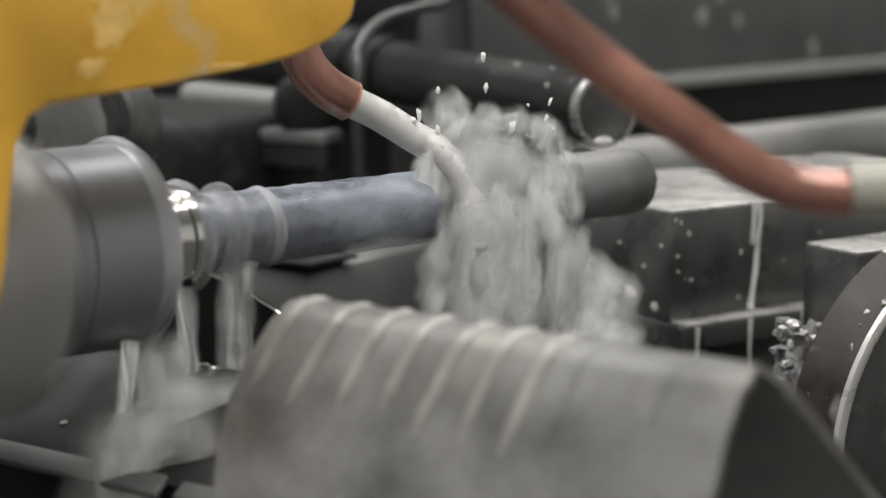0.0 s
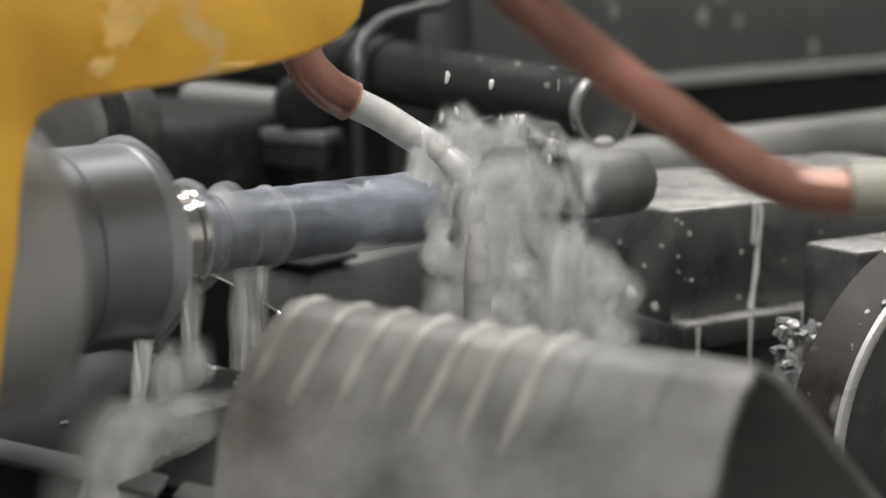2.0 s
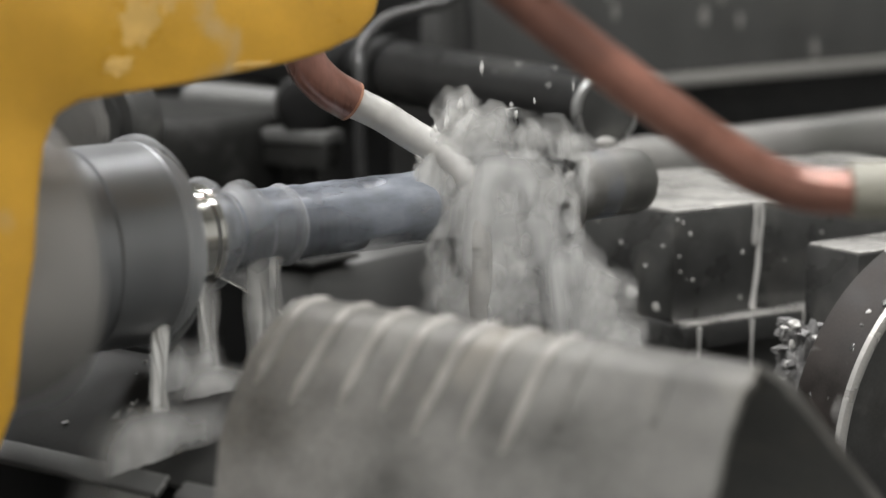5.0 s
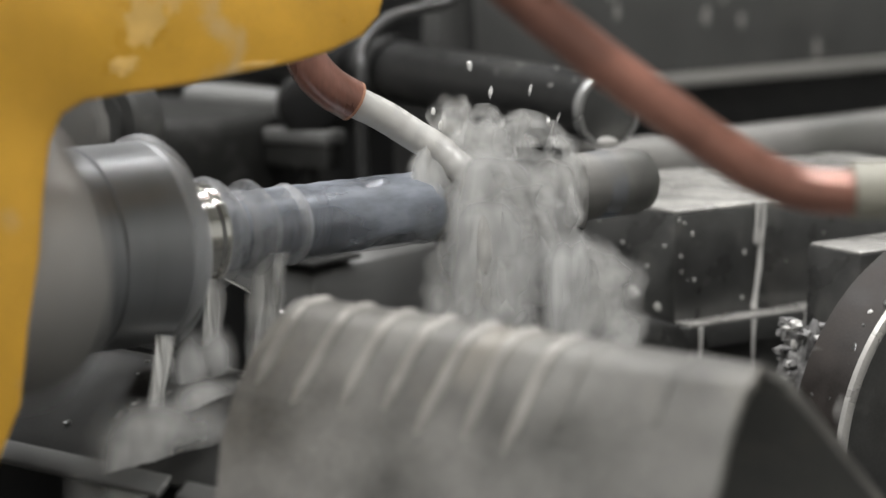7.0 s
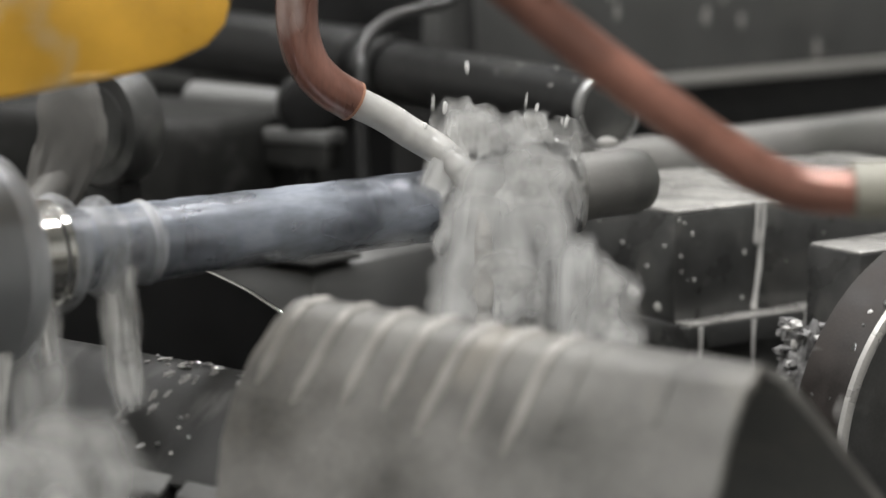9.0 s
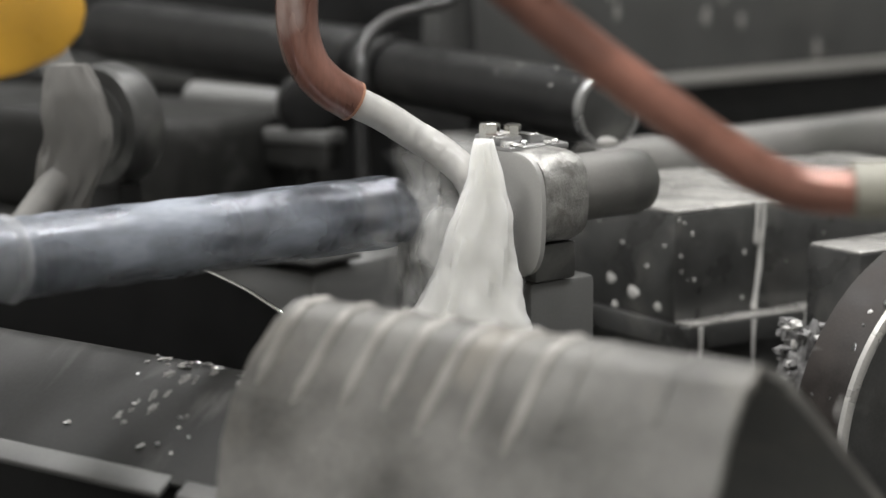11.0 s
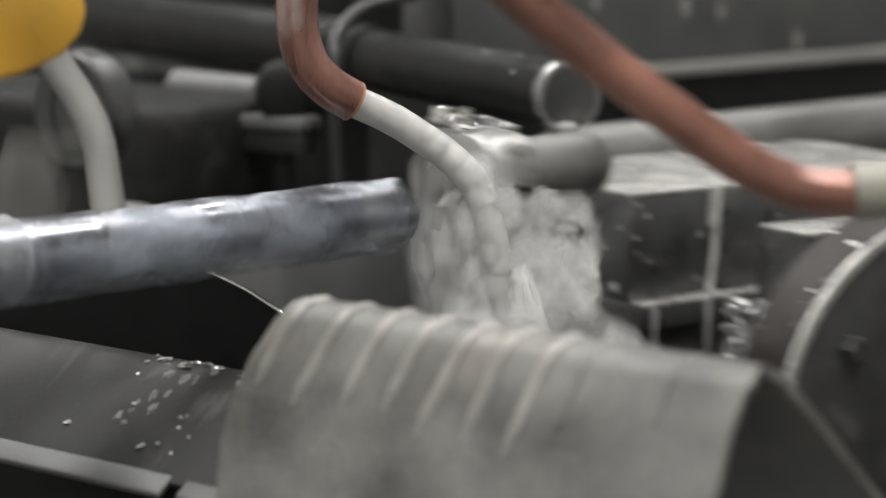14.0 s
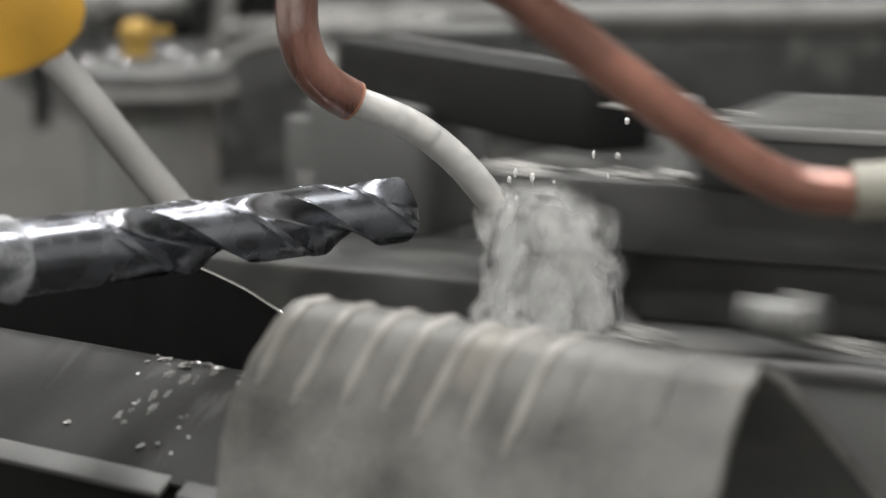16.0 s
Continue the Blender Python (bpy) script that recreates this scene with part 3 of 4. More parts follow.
def workpiece():
    w = rider("workpiece", WORK[0], WORK[1], WORK[2], "rough cast metal workpiece with a flat drilled face", "workpiece", 5.3)

    def outline(n, grow):
        pts = []
        for k in range(n):
            a = 2 * math.pi * k / n
            c, d = math.cos(a), math.sin(a)
            y = (math.copysign(abs(c) ** 0.55, c)) * (WORK_HALF + grow) + WORK_OFF
            pts.append((y, math.copysign(abs(d) ** 0.62, d) * (13.8 + grow) + 2.4))
        return pts

    def casting(stations, n=72, bore=10.3):
        b = bmesh.new()
        rings = [[b.verts.new((x * 0.001, y * 0.001, z * 0.001)) for y, z in outline(n, g)] for x, g in stations]
        for x in (stations[-1][0], stations[0][0]):
            rings.append([b.verts.new((x * 0.001, bore * 0.001 * math.cos(2 * math.pi * k / n), bore * 0.001 * math.sin(2 * math.pi * k / n))) for k in range(n)])
        rings.append(rings[0])
        for p, q in zip(rings, rings[1:]):
            for k in range(n):
                j = (k + 1) % n
                b.faces.new((p[k], p[j], q[j], q[k]))
        return b
    b = casting([(0.5, -0.9), (1.2, -0.3), (3, 0), (8, 0.3), (14, 0.1), (17, -0.6), (18.2, -2.0), (18.6, -3.6)])
    for v in b.verts:
        if math.hypot(v.co.y, v.co.z) > 0.0108:
            v.co += Vector((0, 1, 1)) * 0.0003 * noise.noise(v.co * 220)
    part("body", b, M_CAST, w)
    # added sleeve over the drill where it runs out behind the body
    part("tip_cover", lathe([(18.4, 10.3), (18.4, 10.5), (60, 10.5), (64, 9.8), (68, 6), (68, 0)], 48), M_RAIL, w, "grey sleeve added to hide the drill's tip")
    plate = casting([(-1.6, -1.4), (-1.3, -0.8), (0.4, -0.8)])
    for v in plate.verts:
        if math.hypot(v.co.y, v.co.z) > 0.0108:
            # the face plate is taller than the body and rounder at its foot
            v.co.z = v.co.z * 1.42 - 0.0060
    part("face", plate, M_FACE, w, "flat machined face")
    c = rider("clamp_jaw", WORK[0] + 2, WORK[1] + WORK_OFF + 6, WORK[2] + 14.6, "wet steel clamp jaw with a stepped top", "clamp", 5.3)
    b = box(-3, 20, -10, 9, 0.2, 2.4, 0.7)
    part("jaw", b, M_STEEL, c)
    part("step", box(-3, 6, -5, 7, 2.0, 5.0, 0.8), M_STEEL, c)
    part("wedge", slab([(8, 2.2), (19, 2.2), (19, 3.0), (10, 5.4), (8, 5.0)], -6, 3, 0.5, 2), M_STEEL, c)
    part("screw", lathe([(4, 0), (4, 3.2), (7.8, 3.2), (8.6, 2.6), (8.6, 0)], 6, "z"), M_RING, c, m=Matrix.Translation(Vector((-1, 2, 0)) * 0.001))
    part("screw", lathe([(4, 0), (4, 2.6), (8, 2.6), (8.6, 2.0), (8.6, 0)], 6, "z"), M_RING, c, m=Matrix.Translation(Vector((4.5, -2, -0.3)) * 0.001))
    for k in range(22):
        x, y = random.uniform(-3, 20), random.uniform(-9, 5)
        part("residue", lump((random.uniform(0.6, 2.4), random.uniform(0.6, 2.0), random.uniform(0.4, 1.2)), 40 + k, 0.7, 2), M_FOAM if k % 2 else M_STEEL, c,
             m=Matrix.Translation(Vector((x, y, (5.2 if x < 6 and -5 < y else 2.8))) * 0.001))
    s = rider("workpiece_stand", WORK[0] + 8, WORK[1] + WORK_OFF, DECK, "dark steel stand under the workpiece", "stand", 5.3)
    part("post", box(-6, 20, -10, 12, 0, 78, 2), M_PLATE, s)
    part("vee", box(-6, 10, -12, 12, 78.3, WORK[2] - DECK - 11.2, 1), M_DARK, s)


workpiece()


def blocks():
    b = rider("clamp_block", 0, 0, 0, "square wet steel clamp block with milky drips", "steel block")
    part("block", box(0, 150, 0, 78, -37, -1.0, 1.0), M_STEEL_WET, b)
    part("pale_top", box(0.6, 149, 0.6, 77, -1.0, 0.1, 0.3), M_TOP, b, "pale layer on the top face")
    drip = [(38, 0.2), (38.2, -6), (37.2, -14), (36.8, -22), (35.6, -30), (34.6, -36)]
    part("drip", sweep([Vector((x, -0.5, z)) * 0.001 for x, z in drip], [1.0, 0.9, 0.85, 1.0, 0.8, 1.2], 10), M_FOAM, b)
    part("drip", sweep([Vector((x, -0.5, z)) * 0.001 for x, z in ((35.6, 0.2), (35.4, -7), (35.3, -13), (35.2, -14.5))], [0.8, 0.7, 1.2, 0.5], 10), M_FOAM, b)
    for k in range(18):
        x, z = random.uniform(1, 70), random.uniform(-35, -2)
        s = random.uniform(0.2, 0.6)
        part("droplet", lump((s, 0.3, s * random.uniform(1, 1.7)), 80 + k, 0.3, 2), M_FOAM, b, m=Matrix.Translation(Vector((x, -0.1, z)) * 0.001))
    for k, (y, z, s) in enumerate(((8, -33, 2.2), (21, -30, 3.0), (33, -27, 2.4), (14, -20, 0.8), (5, -12, 0.7), (27, -14, 0.8), (40, -8, 0.7), (31, -36, 1.6))):
        part("droplet", lump((0.4, s, s * 0.75), 120 + k, 0.35, 2), M_FOAM, b, m=Matrix.Translation(Vector((-0.1, y, z)) * 0.001))
    c = rider("riser_block", 0, 0, 0, "dark steel riser block with a pale ledge", "steel block")
    part("ledge", box(-1.5, 150, -9, 80, -45, -37.2, 0.8), M_STEEL_WET, c)
    part("pale_ledge", box(0, 62, -8.6, -0.4, -37.2, -36.4, 0.3), M_TOP, c, "pale layer on the ledge")
    part("riser", box(3, 148, -4, 78, DECK, -45.2, 1), M_DARK, c)
    for x in (4, 27, 51):
        part("drip", sweep([Vector((x, -9.3, z)) * 0.001 for z in (-37.5, -44, -50, -55)], [1.0, 0.6, 0.5, 0.3], 8), M_FOAM, c)
    d = rider("side_block", 25, -60, -8, "small grey steel block beside the flange", "steel block")
    part("block", box(0, 40, 0, 24, -40, 0, 1), M_STEEL_WET, d)
    part("pale_top", box(0.5, 39, 0.5, 23, -0.2, 0.7, 0.3), M_TOP, d)
    part("foot", box(2, 38, 2, 22, DECK + 8, -40.2, 1), M_DARK, d)
    e = rider("coolant_clump", 2, -60, -34, "clump of wet drilling chips and coolant foam", "chips")
    part("core", lump((7.5, 7.5, 24), 149, 0.35, 4, 2.2), M_CHIPS, e, m=Matrix.Translation((0, 0, -0.018)))
    for k in range(130):
        a, h, r = random.uniform(0, 6.28), random.uniform(-42, 8), random.uniform(5.0, 7.4)
        part("foam", lump((random.uniform(0.8, 2.6), random.uniform(0.8, 2.6), random.uniform(0.6, 1.8)), 150 + k, 0.6, 2, 1.6), M_CHIPS if k % 3 else M_FOAM, e,
             m=Matrix.Translation(Vector((r * math.cos(a), r * math.sin(a), h)) * 0.001))



blocks()


def flange():
    f = rider("flange_cover", 45, -98.6, -62, "round dark flange cover with a bright rim and bolts", "flange", -90)
    # turned so that its face looks along the rim; x is its axle
    part("flange_body", lathe([(-22, 0), (-22, 62), (-20, 65), (-3, 65), (-1.5, 64), (-1.5, 0)], 96), M_BROWN, f)
    part("bright_rim", lathe([(-2, 60), (-2, 64.2), (0, 64), (0.4, 62.6), (0, 61), (-2, 60)], 96), M_TOP, f, "bright worn rim")
    part("inner_face", lathe([(-1.6, 0), (-1.2, 0), (-1.2, 59), (-1.6, 60)], 72), M_DARK, f)
    for k in range(70):
        a, x = random.uniform(0, 2 * math.pi), random.uniform(-20, -2)
        w = random.uniform(0.4, 1.5)
        part("foam_fleck", lump((w * random.uniform(0.6, 1.6), w, 0.35), 900 + k, 0.8, 2, 1.5), M_FOAM if k % 3 else M_STEEL_WET, f,
             m=pose(0, 0, 0, math.degrees(a), 0, 0) @ Matrix.Translation(Vector((x, 0, 64.9)) * 0.001))
    for k in range(6):
        a = 2 * math.pi * k / 6 + 0.4
        part("bolt", lathe([(-1.4, 0), (-1.4, 4.2), (3, 4.2), (3.8, 3.4), (3.8, 0)], 6), M_DARK, f, m=Matrix.Translation(Vector((0, 44 * math.cos(a), 44 * math.sin(a))) * 0.001))


flange()


def backdrop_fixtures():
    b = rider("black_cylinder", 2.5, 39.6, 29.5, "black oiled clamping cylinder with a domed end", "hydraulic cylinder", 85.1)
    part("barrel", lathe([(0, 0), (0, 11.5), (0.8, 12.6), (2, 12.4), (160, 12.4), (166, 11.0), (168, 8.0), (168, 0)], 48), M_BLACK, b)
    part("end_cap", lathe([(-1.5, 0), (-1.5, 9), (-1.2, 11), (0.6, 12.2), (0.6, 0)], 48), M_DARK, b, "wet steel end cap")
    part("end_rim", lathe([(-1.6, 11.0), (-1.6, 12.6), (0.6, 13.2), (1.6, 13.0), (1.6, 11)], 48), M_STEEL, b, "bright rim")
    part("bracket", box(80, 140, -9, 9, -116, -10, 2), M_BLACK, b)
    part("collar", lathe([(150, 12.3), (150, 14.2), (158, 14.2), (158, 12.3)], 40), M_BLACK, b)
    part("drip", lump((0.9, 4, 1.8), 300, 0.3, 2), M_FOAM, b, m=Matrix.Translation(Vector((-1.4, 1, -10.4)) * 0.001))
    for k in range(22):
        x, a = random.uniform(4, 110), random.uniform(0.5, 3.4)
        s = random.uniform(0.3, 0.8)
        part("droplet", lump((s * 0.8, s * 0.6, s), 310 + k, 0.4, 2), M_FOAM, b, m=Matrix.Translation(Vector((x, 12.4 * math.cos(a), 12.4 * math.sin(a))) * 0.001))
    g = rider("black_feed_cylinder", 17.1, 214, 30.5, "large black feed cylinder with a rounded end", "hydraulic cylinder", 91.6)
    part("barrel", lathe([(2, 0), (2, 12), (4, 14.6), (222, 15.6), (230, 15.0), (236, 12), (238, 0)], 48), M_BLACK, g)
    part("gland", lathe([(-4, 0), (-4, 10), (2, 10), (2, 0)], 32), M_RUBBER, g)
    part("bracket", box(60, 130, -10, 10, -117, -12, 2), M_BLACK, g)
    h = rider("rubber_hose", 0, 0, 0, "thin black rubber hose looped over the cylinder", "hose")
    pts = [(-20, 150, DECK), (-26, 151, 0), (-25.3, 152.5, 32), (-21, 158, 44), (-9, 160.5, 53), (6.6, 160.6, 56.5), (22, 163, 59), (40, 170, 70), (60, 215, 80), (70, 218, 40), (70, 216, DECK)]
    part("hose", sweep(smooth_path([Vector(p) * 0.001 for p in pts], 8), 2.4, 14), M_RUBBER, h)
    r = rider("grey_rail", 40, 99, -4, "pale grey round rail behind the block", "rail", 5.0)
    part("bar", lathe([(0, 0), (0, 12.5), (1, 13.5), (500, 13.5), (500, 0)], 40), M_RAIL, r)
    part("support", box(30, 470, -6, 6, DECK + 4, -13, 1), M_DARK, r)
    p = rider("grey_back_plate", 60, 226, DECK, "grey painted plate with a bright lower edge", "machine plate", 4.0)
    part("plate", box(0, 560, 0, 14, 102, 250, 2), M_PLATE, p)
    part("edge", box(-1, 561, -3, 15, 96, 101.6, 1), M_LIGHT, p, "bright lower edge")
    part("leg", box(8, 40, 2, 12, 0, 97, 1), M_BLACK, p)
    part("leg", box(500, 540, 2, 12, 0, 97, 1), M_BLACK, p)
    # black panel stands in for the shade in the gap below the plate
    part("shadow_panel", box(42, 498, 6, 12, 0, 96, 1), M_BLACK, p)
    # added panel, black only to darken the background seen between the cylinders
    z = rider("dark_backdrop_panel", 112, 380, DECK, "black panel added for the dark background behind the cylinders", "machine plate", -66)
    part("panel", box(-260, 90, 0, 10, 0, 210, 3), M_BLACK, z)
    part("ledge", box(-250, 80, -14, -0.4, 84, 96, 2), M_DARK, z)
    for k in range(9):
        part("splash_mark", lump((random.uniform(1.5, 3), 0.5, random.uniform(1.5, 5)), 340 + k, 0.5, 2), M_LIGHT, p, m=Matrix.Translation(Vector((random.uniform(60, 300), -0.2, random.uniform(108, 150))) * 0.001))
    q = rider("dark_casting", -40, 150, DECK, "dark machine casting behind the drill", "machine casting", 20)
    part("lower_body", box(-60, 30, -40, 330, 0, 62, 8), M_PLATE, q, "wet grey lower body")
    part("upper_body", box(-34, 40, 40, 330, 61, 104, 8, 3), M_CASTING, q)
    # thin dark cap, added because the lower body's lit top came out too light
    part("dark_top_cap", box(-60.6, -34.4, -40.6, 330, 62.2, 64.0, 0.6), M_CASTING, q, "thin dark cap keeping the lit top dark")
    part("pale_pad", box(-57, -36, 46, 62, 64.2, 67, 1.2), M_LIGHT, q, "pale worn pad")
    part("plug", lathe([(0, 0), (0, 13), (12, 13), (14, 10), (14, 0)], 32), M_GREY, q, m=Matrix.Translation(Vector((-60, 210, 34)) * 0.001) @ pose(0, 0, 0, 0, 0, 180))


backdrop_fixtures()


def behind_the_drill():
    """Pale worn parts on the dark casting, and the piece at the neighbouring station."""
    r = rider("clamp_ram", -20, 212, 15, "dull grey clamp ram lying on the dark casting", "clamp ram", 112.8)
    part("rod", lathe([(0, 0), (0, 6), (1.5, 7.5), (50, 8.5), (52, 7), (52, 0)], 32), M_PLATE, r)
    part("saddle", box(8, 44, -7, 7, -20, -5, 1.5), M_CASTING, r)
    # a dark round knob; nothing shows it to be a valve
    k = rider("black_knob", -30.8, 182.6, 20, "small black round knob beside the ram", "valve", 60)
    part("body", lathe([(-9, 0), (-9, 8), (-7, 11.5), (5, 12.5), (9, 10), (10, 0)], 28), M_BLACK, k)
    part("stem", box(-4, 4, -4, 4, -40, -10, 1), M_BLACK, k)
    p = rider("wear_pad", -36, 186, 9, "pale worn steel wear pad", "wear pad", 118)
    part("pad", box(-20, 20, -7, 7, -3.0, 2.2, 1.2), M_PLATE, p)
    part("shim", box(-19, 19, -6, 6, -12, -3.2, 0.8), M_CASTING, p)
    n = rider("neighbour_workpiece", -143.7, 132.2, 24.4, "round grey cast workpiece at the neighbouring station", "workpiece", 16)
    part("body", lathe([(0, 0), (0, 19.5), (1.5, 21), (9, 21.5), (13, 20), (14, 16), (14, 0)], 48), M_DARK, n)
    part("bore_ring", lathe([(-0.6, 10), (-0.6, 14), (0.2, 14), (0.2, 10)], 32), M_DARK, n)
    part("post", box(2, 12, -9, 9, -105, -18, 1.5), M_BLACK, n)


behind_the_drill()


def next_station():
    """What follows on the table and passes as it turns."""
    p = rider("valve_plate", -30, -330, 3, "grey plate with a flat worn top", "machine plate", -4)
    part("disc", lathe([(-14, 0), (-14, 40), (-12, 43), (-3, 43), (-1, 41.5), (0, 38), (0, 0)], 64, "z"), M_PLATE, p, m=Matrix.Translation(Vector((6, 46, 0)) * 0.001))
    part("rim", lathe([(-15, 43.2), (-15, 45), (-10, 45), (-10, 43.2)], 64, "z"), M_LIGHT, p, "bright worn rim", m=Matrix.Translation(Vector((6, 46, 0)) * 0.001))
    part("drum", lathe([(DECK - 3, 0), (DECK - 3, 36), (-20, 34), (-14.4, 34), (-14.4, 0)], 48, "z"), M_GREY, p, m=Matrix.Translation(Vector((6, 46, 0)) * 0.001))
    for k in range(6):
        a = k * math.pi / 3 + 0.3
        part("bolt", lathe([(0, 0), (0, 3.4), (3, 3.4), (3.8, 2.6), (3.8, 0)], 6, "z"), M_STEEL, p, m=Matrix.Translation(Vector((6 + 32 * math.cos(a), 46 + 32 * math.sin(a), 0)) * 0.001))
    v = rider("brass_valve", -27, -286.5, 4, "yellow brass valve with a cap standing on the plate", "valve")
    part("body", lathe([(0, 0), (0, 8), (12, 8), (13, 9.2), (17, 9.2), (19, 8), (22, 6), (23, 0)], 24, "z"), M_BRASS, v)
    part("lever", box(4, 18, -3, 3, 13, 18, 1), M_BRASS, v)
    part("base", lathe([(-1, 0), (-1, 14), (3, 14), (3, 0)], 6, "z"), M_GREY, v)
    c = rider("copper_branch_pipe", -9, -30, 0, "bright copper branch pipe with a brass nut", "copper pipe")
    part("tube", sweep(smooth_path([Vector(a) * 0.001 for a in ((92, -203, -62), (101, -215, -60), (124, -239, -57), (146, -264, -54), (190, -310, -50))], 6), 9.0, 24), M_COPPER_RAW, c)
    part("collar", sweep([Vector((77, -185, -65)) * 0.001, Vector((101, -215, -60)) * 0.001], 10.5, 24), M_GREY, c)
    part("nut", sweep([Vector((69, -177, -66)) * 0.001, Vector((77, -185, -65)) * 0.001], 11, 6), M_BRASS, c)
    part("bracket", box(72, 90, -196, -180, DECK, -70, 1), M_DARK, c)
    d = rider("dark_manifold", 55, -189, DECK, "black manifold block with pale worn top plates", "manifold", -18)
    part("block", box(16, 150, 4, 52, 0, 72, 3), M_BLACK, d)
    part("top_plate", box(-2, 76, -2, 54, 72.3, 84, 2), M_TOP, d, "pale worn top plate")
    part("top_plate", box(82, 152, -6, 50, 72.3, 80, 2), M_TOP, d, "pale worn top plate")
    part("port", lathe([(0, 6), (0, 11), (7, 11), (8, 9), (8, 6)], 24), M_DARK, d, m=Matrix.Translation(Vector((60, 3.6, 40)) * 0.001) @ pose(0, 0, 0, 0, 0, -90))
    part("port", lathe([(0, 6), (0, 11), (7, 11), (8, 9), (8, 6)], 24), M_DARK, d, m=Matrix.Translation(Vector((110, 3.6, 40)) * 0.001) @ pose(0, 0, 0, 0, 0, -90))
    e = rider("grey_valve_block", 78, -535, DECK, "grey valve block with a bright cylinder beside it", "valve block", -22)
    part("block", box(-12, 34, -22, 24, 44, 92, 2), M_PLATE, e)
    part("cap", lathe([(92, 0), (92, 14), (95, 14), (97, 12), (97, 0)], 24, "z"), M_LIGHT, e, m=Matrix.Translation(Vector((8, 2, 0)) * 0.001))
    part("foot", box(-26, 60, -60, 30, 0, 44.3, 2), M_DARK, e)
    part("bright_ram", lathe([(0, 0), (0, 8), (50, 8), (50, 0)], 24), M_LIGHT, e, m=Matrix.Translation(Vector((20, -70, 72)) * 0.001))
    f = rider("capped_cylinder", 136, -478, DECK, "grey upright cylinder with bright bands", "cylinder")
    part("barrel", lathe([(0, 0), (0, 22), (98, 22), (100, 23), (104, 23), (105, 22), (118, 22), (119, 23.5), (123, 23.5), (124, 20), (124, 0)], 40, "z"), M_PLATE, f)
    part("band", lathe([(106, 22.3), (106, 23), (109, 23), (109, 22.3)], 40, "z"), M_RING, f)
    g = rider("bored_block", 90, -632, DECK, "grey block with a dark bored hole", "steel block", -28)
    part("block", box(-10, 40, -26, 26, 62, 110, 3), M_PLATE, g)
    # no real bore: a black disc paints the shade inside it
    part("hole", lathe([(0, 0), (0, 8.5), (1, 8.5), (1, 0)], 32), M_BLACK, g, m=Matrix.Translation(Vector((-10.8, 0, 94)) * 0.001))
    part("hole_rim", lathe([(0, 8.5), (0, 10.5), (1.6, 10.5), (1.6, 8.5)], 32), M_LIGHT, g, m=Matrix.Translation(Vector((-11.2, 0, 94)) * 0.001))
    part("foot", box(-20, 150, -90, 40, 0, 62.3, 3), M_DARK, g)
    h = rider("black_guide_bar", 171, -749, 30, "long black square guide bar with a worn top edge", "guide bar", 118)
    part("bar", box(-10, 170, -13, 13, -12, 12, 1.5), M_BLACK, h)
    part("worn_edge", box(-9, 169, -13.4, -10.5, 11, 12.7, 0.4), M_STEEL, h)
    part("post", box(20, 60, -10, 10, DECK - 30, -12.3, 1), M_DARK, h)
    part("post", box(120, 150, -10, 10, DECK - 30, -12.3, 1), M_DARK, h)
    i = rider("black_rail_plate", 200, -790, DECK, "dark slide with long bright edges", "machine slide", -26)
    part("upper_slide", box(10, 140, -60, 40, 106, 124, 2), M_DARK, i)
    part("bright_edge", box(9, 141, -61, -57, 121, 125, 0.6), M_STEEL, i)
    part("lower_slide", box(-60, 150, -50, 60, 84, 105.6, 2), M_DARK, i)
    part("bed", box(-40, 160, -76, 50, 0, 62, 2), M_PLATE, i)
    part("bed_edge", box(-41, 161, -78, -74, 58, 63, 0.6), M_STEEL, i)
    part("core", box(-20, 120, -40, 40, 62.4, 83.6, 2), M_DARK, i)
    for k in range(26):
        x, z = random.uniform(-58, 140), random.choice((62.8, 105.8, 124.4))
        y = {62.8: random.uniform(-74, -44), 105.8: random.uniform(-49, -30), 124.4: random.uniform(-58, 0)}[z]
        part("residue", lump((random.uniform(3, 10), random.uniform(2, 6), random.uniform(0.8, 2.6)), 960 + k, 0.8, 3, 1.4), M_LIGHT, i, "white coolant residue",
             m=Matrix.Translation(Vector((x, y, z)) * 0.001))
    part("shaft", lathe([(0, 0), (0, 6), (12, 6), (12, 8), (18, 8), (18, 0)], 24), M_GREY, i, m=Matrix.Translation(Vector((34, -74, 74)) * 0.001))


next_station()


def far_machine():
    f = thing("machine_housing", pose(0, 2.6, 0, 0, 0, 30), "pale grey machine housing with a dark opening painted on, across the table", "machine housing")
    part("panel", box(-1900, -200, 0, 60, 300, 1500, 6), M_LIGHT, f)
    part("beam", box(-1900, 100, -60, -2, 1190, 1236, 6), M_LIGHT, f)
    # black slab on the closed panel paints an opening's darkness
    part("opening_shade", box(-1100, -650, -8, -1, 1020, 1180, 3), M_BLACK, f)
    part("plinth", box(-1900, -200, 2, 58, 0, 299, 4), M_DARK, f)


far_machine()


# ---------------------------------------------------------------- coolant
JET_A = smooth_path([mm(-25, 647.4, -71.6), mm(-17, 651, -76.0), mm(-9, 653, -81.3), mm(0, 653, -87.0), mm(7, 651, -93.5), mm(10, 649, -101), mm(11, 647, -110), mm(11, 646, -122), mm(11, 646, -138)], 10)
JET_B = smooth_path([mm(-25, 647.4, -71.6), mm(-16, 649.5, -75.2), mm(-5, 652, -81), mm(5, 655, -90), mm(14, 658, -101), mm(22, 660, -113), mm(29, 661, -125), mm(34, 661, -136), mm(38, 661, -146)], 10)


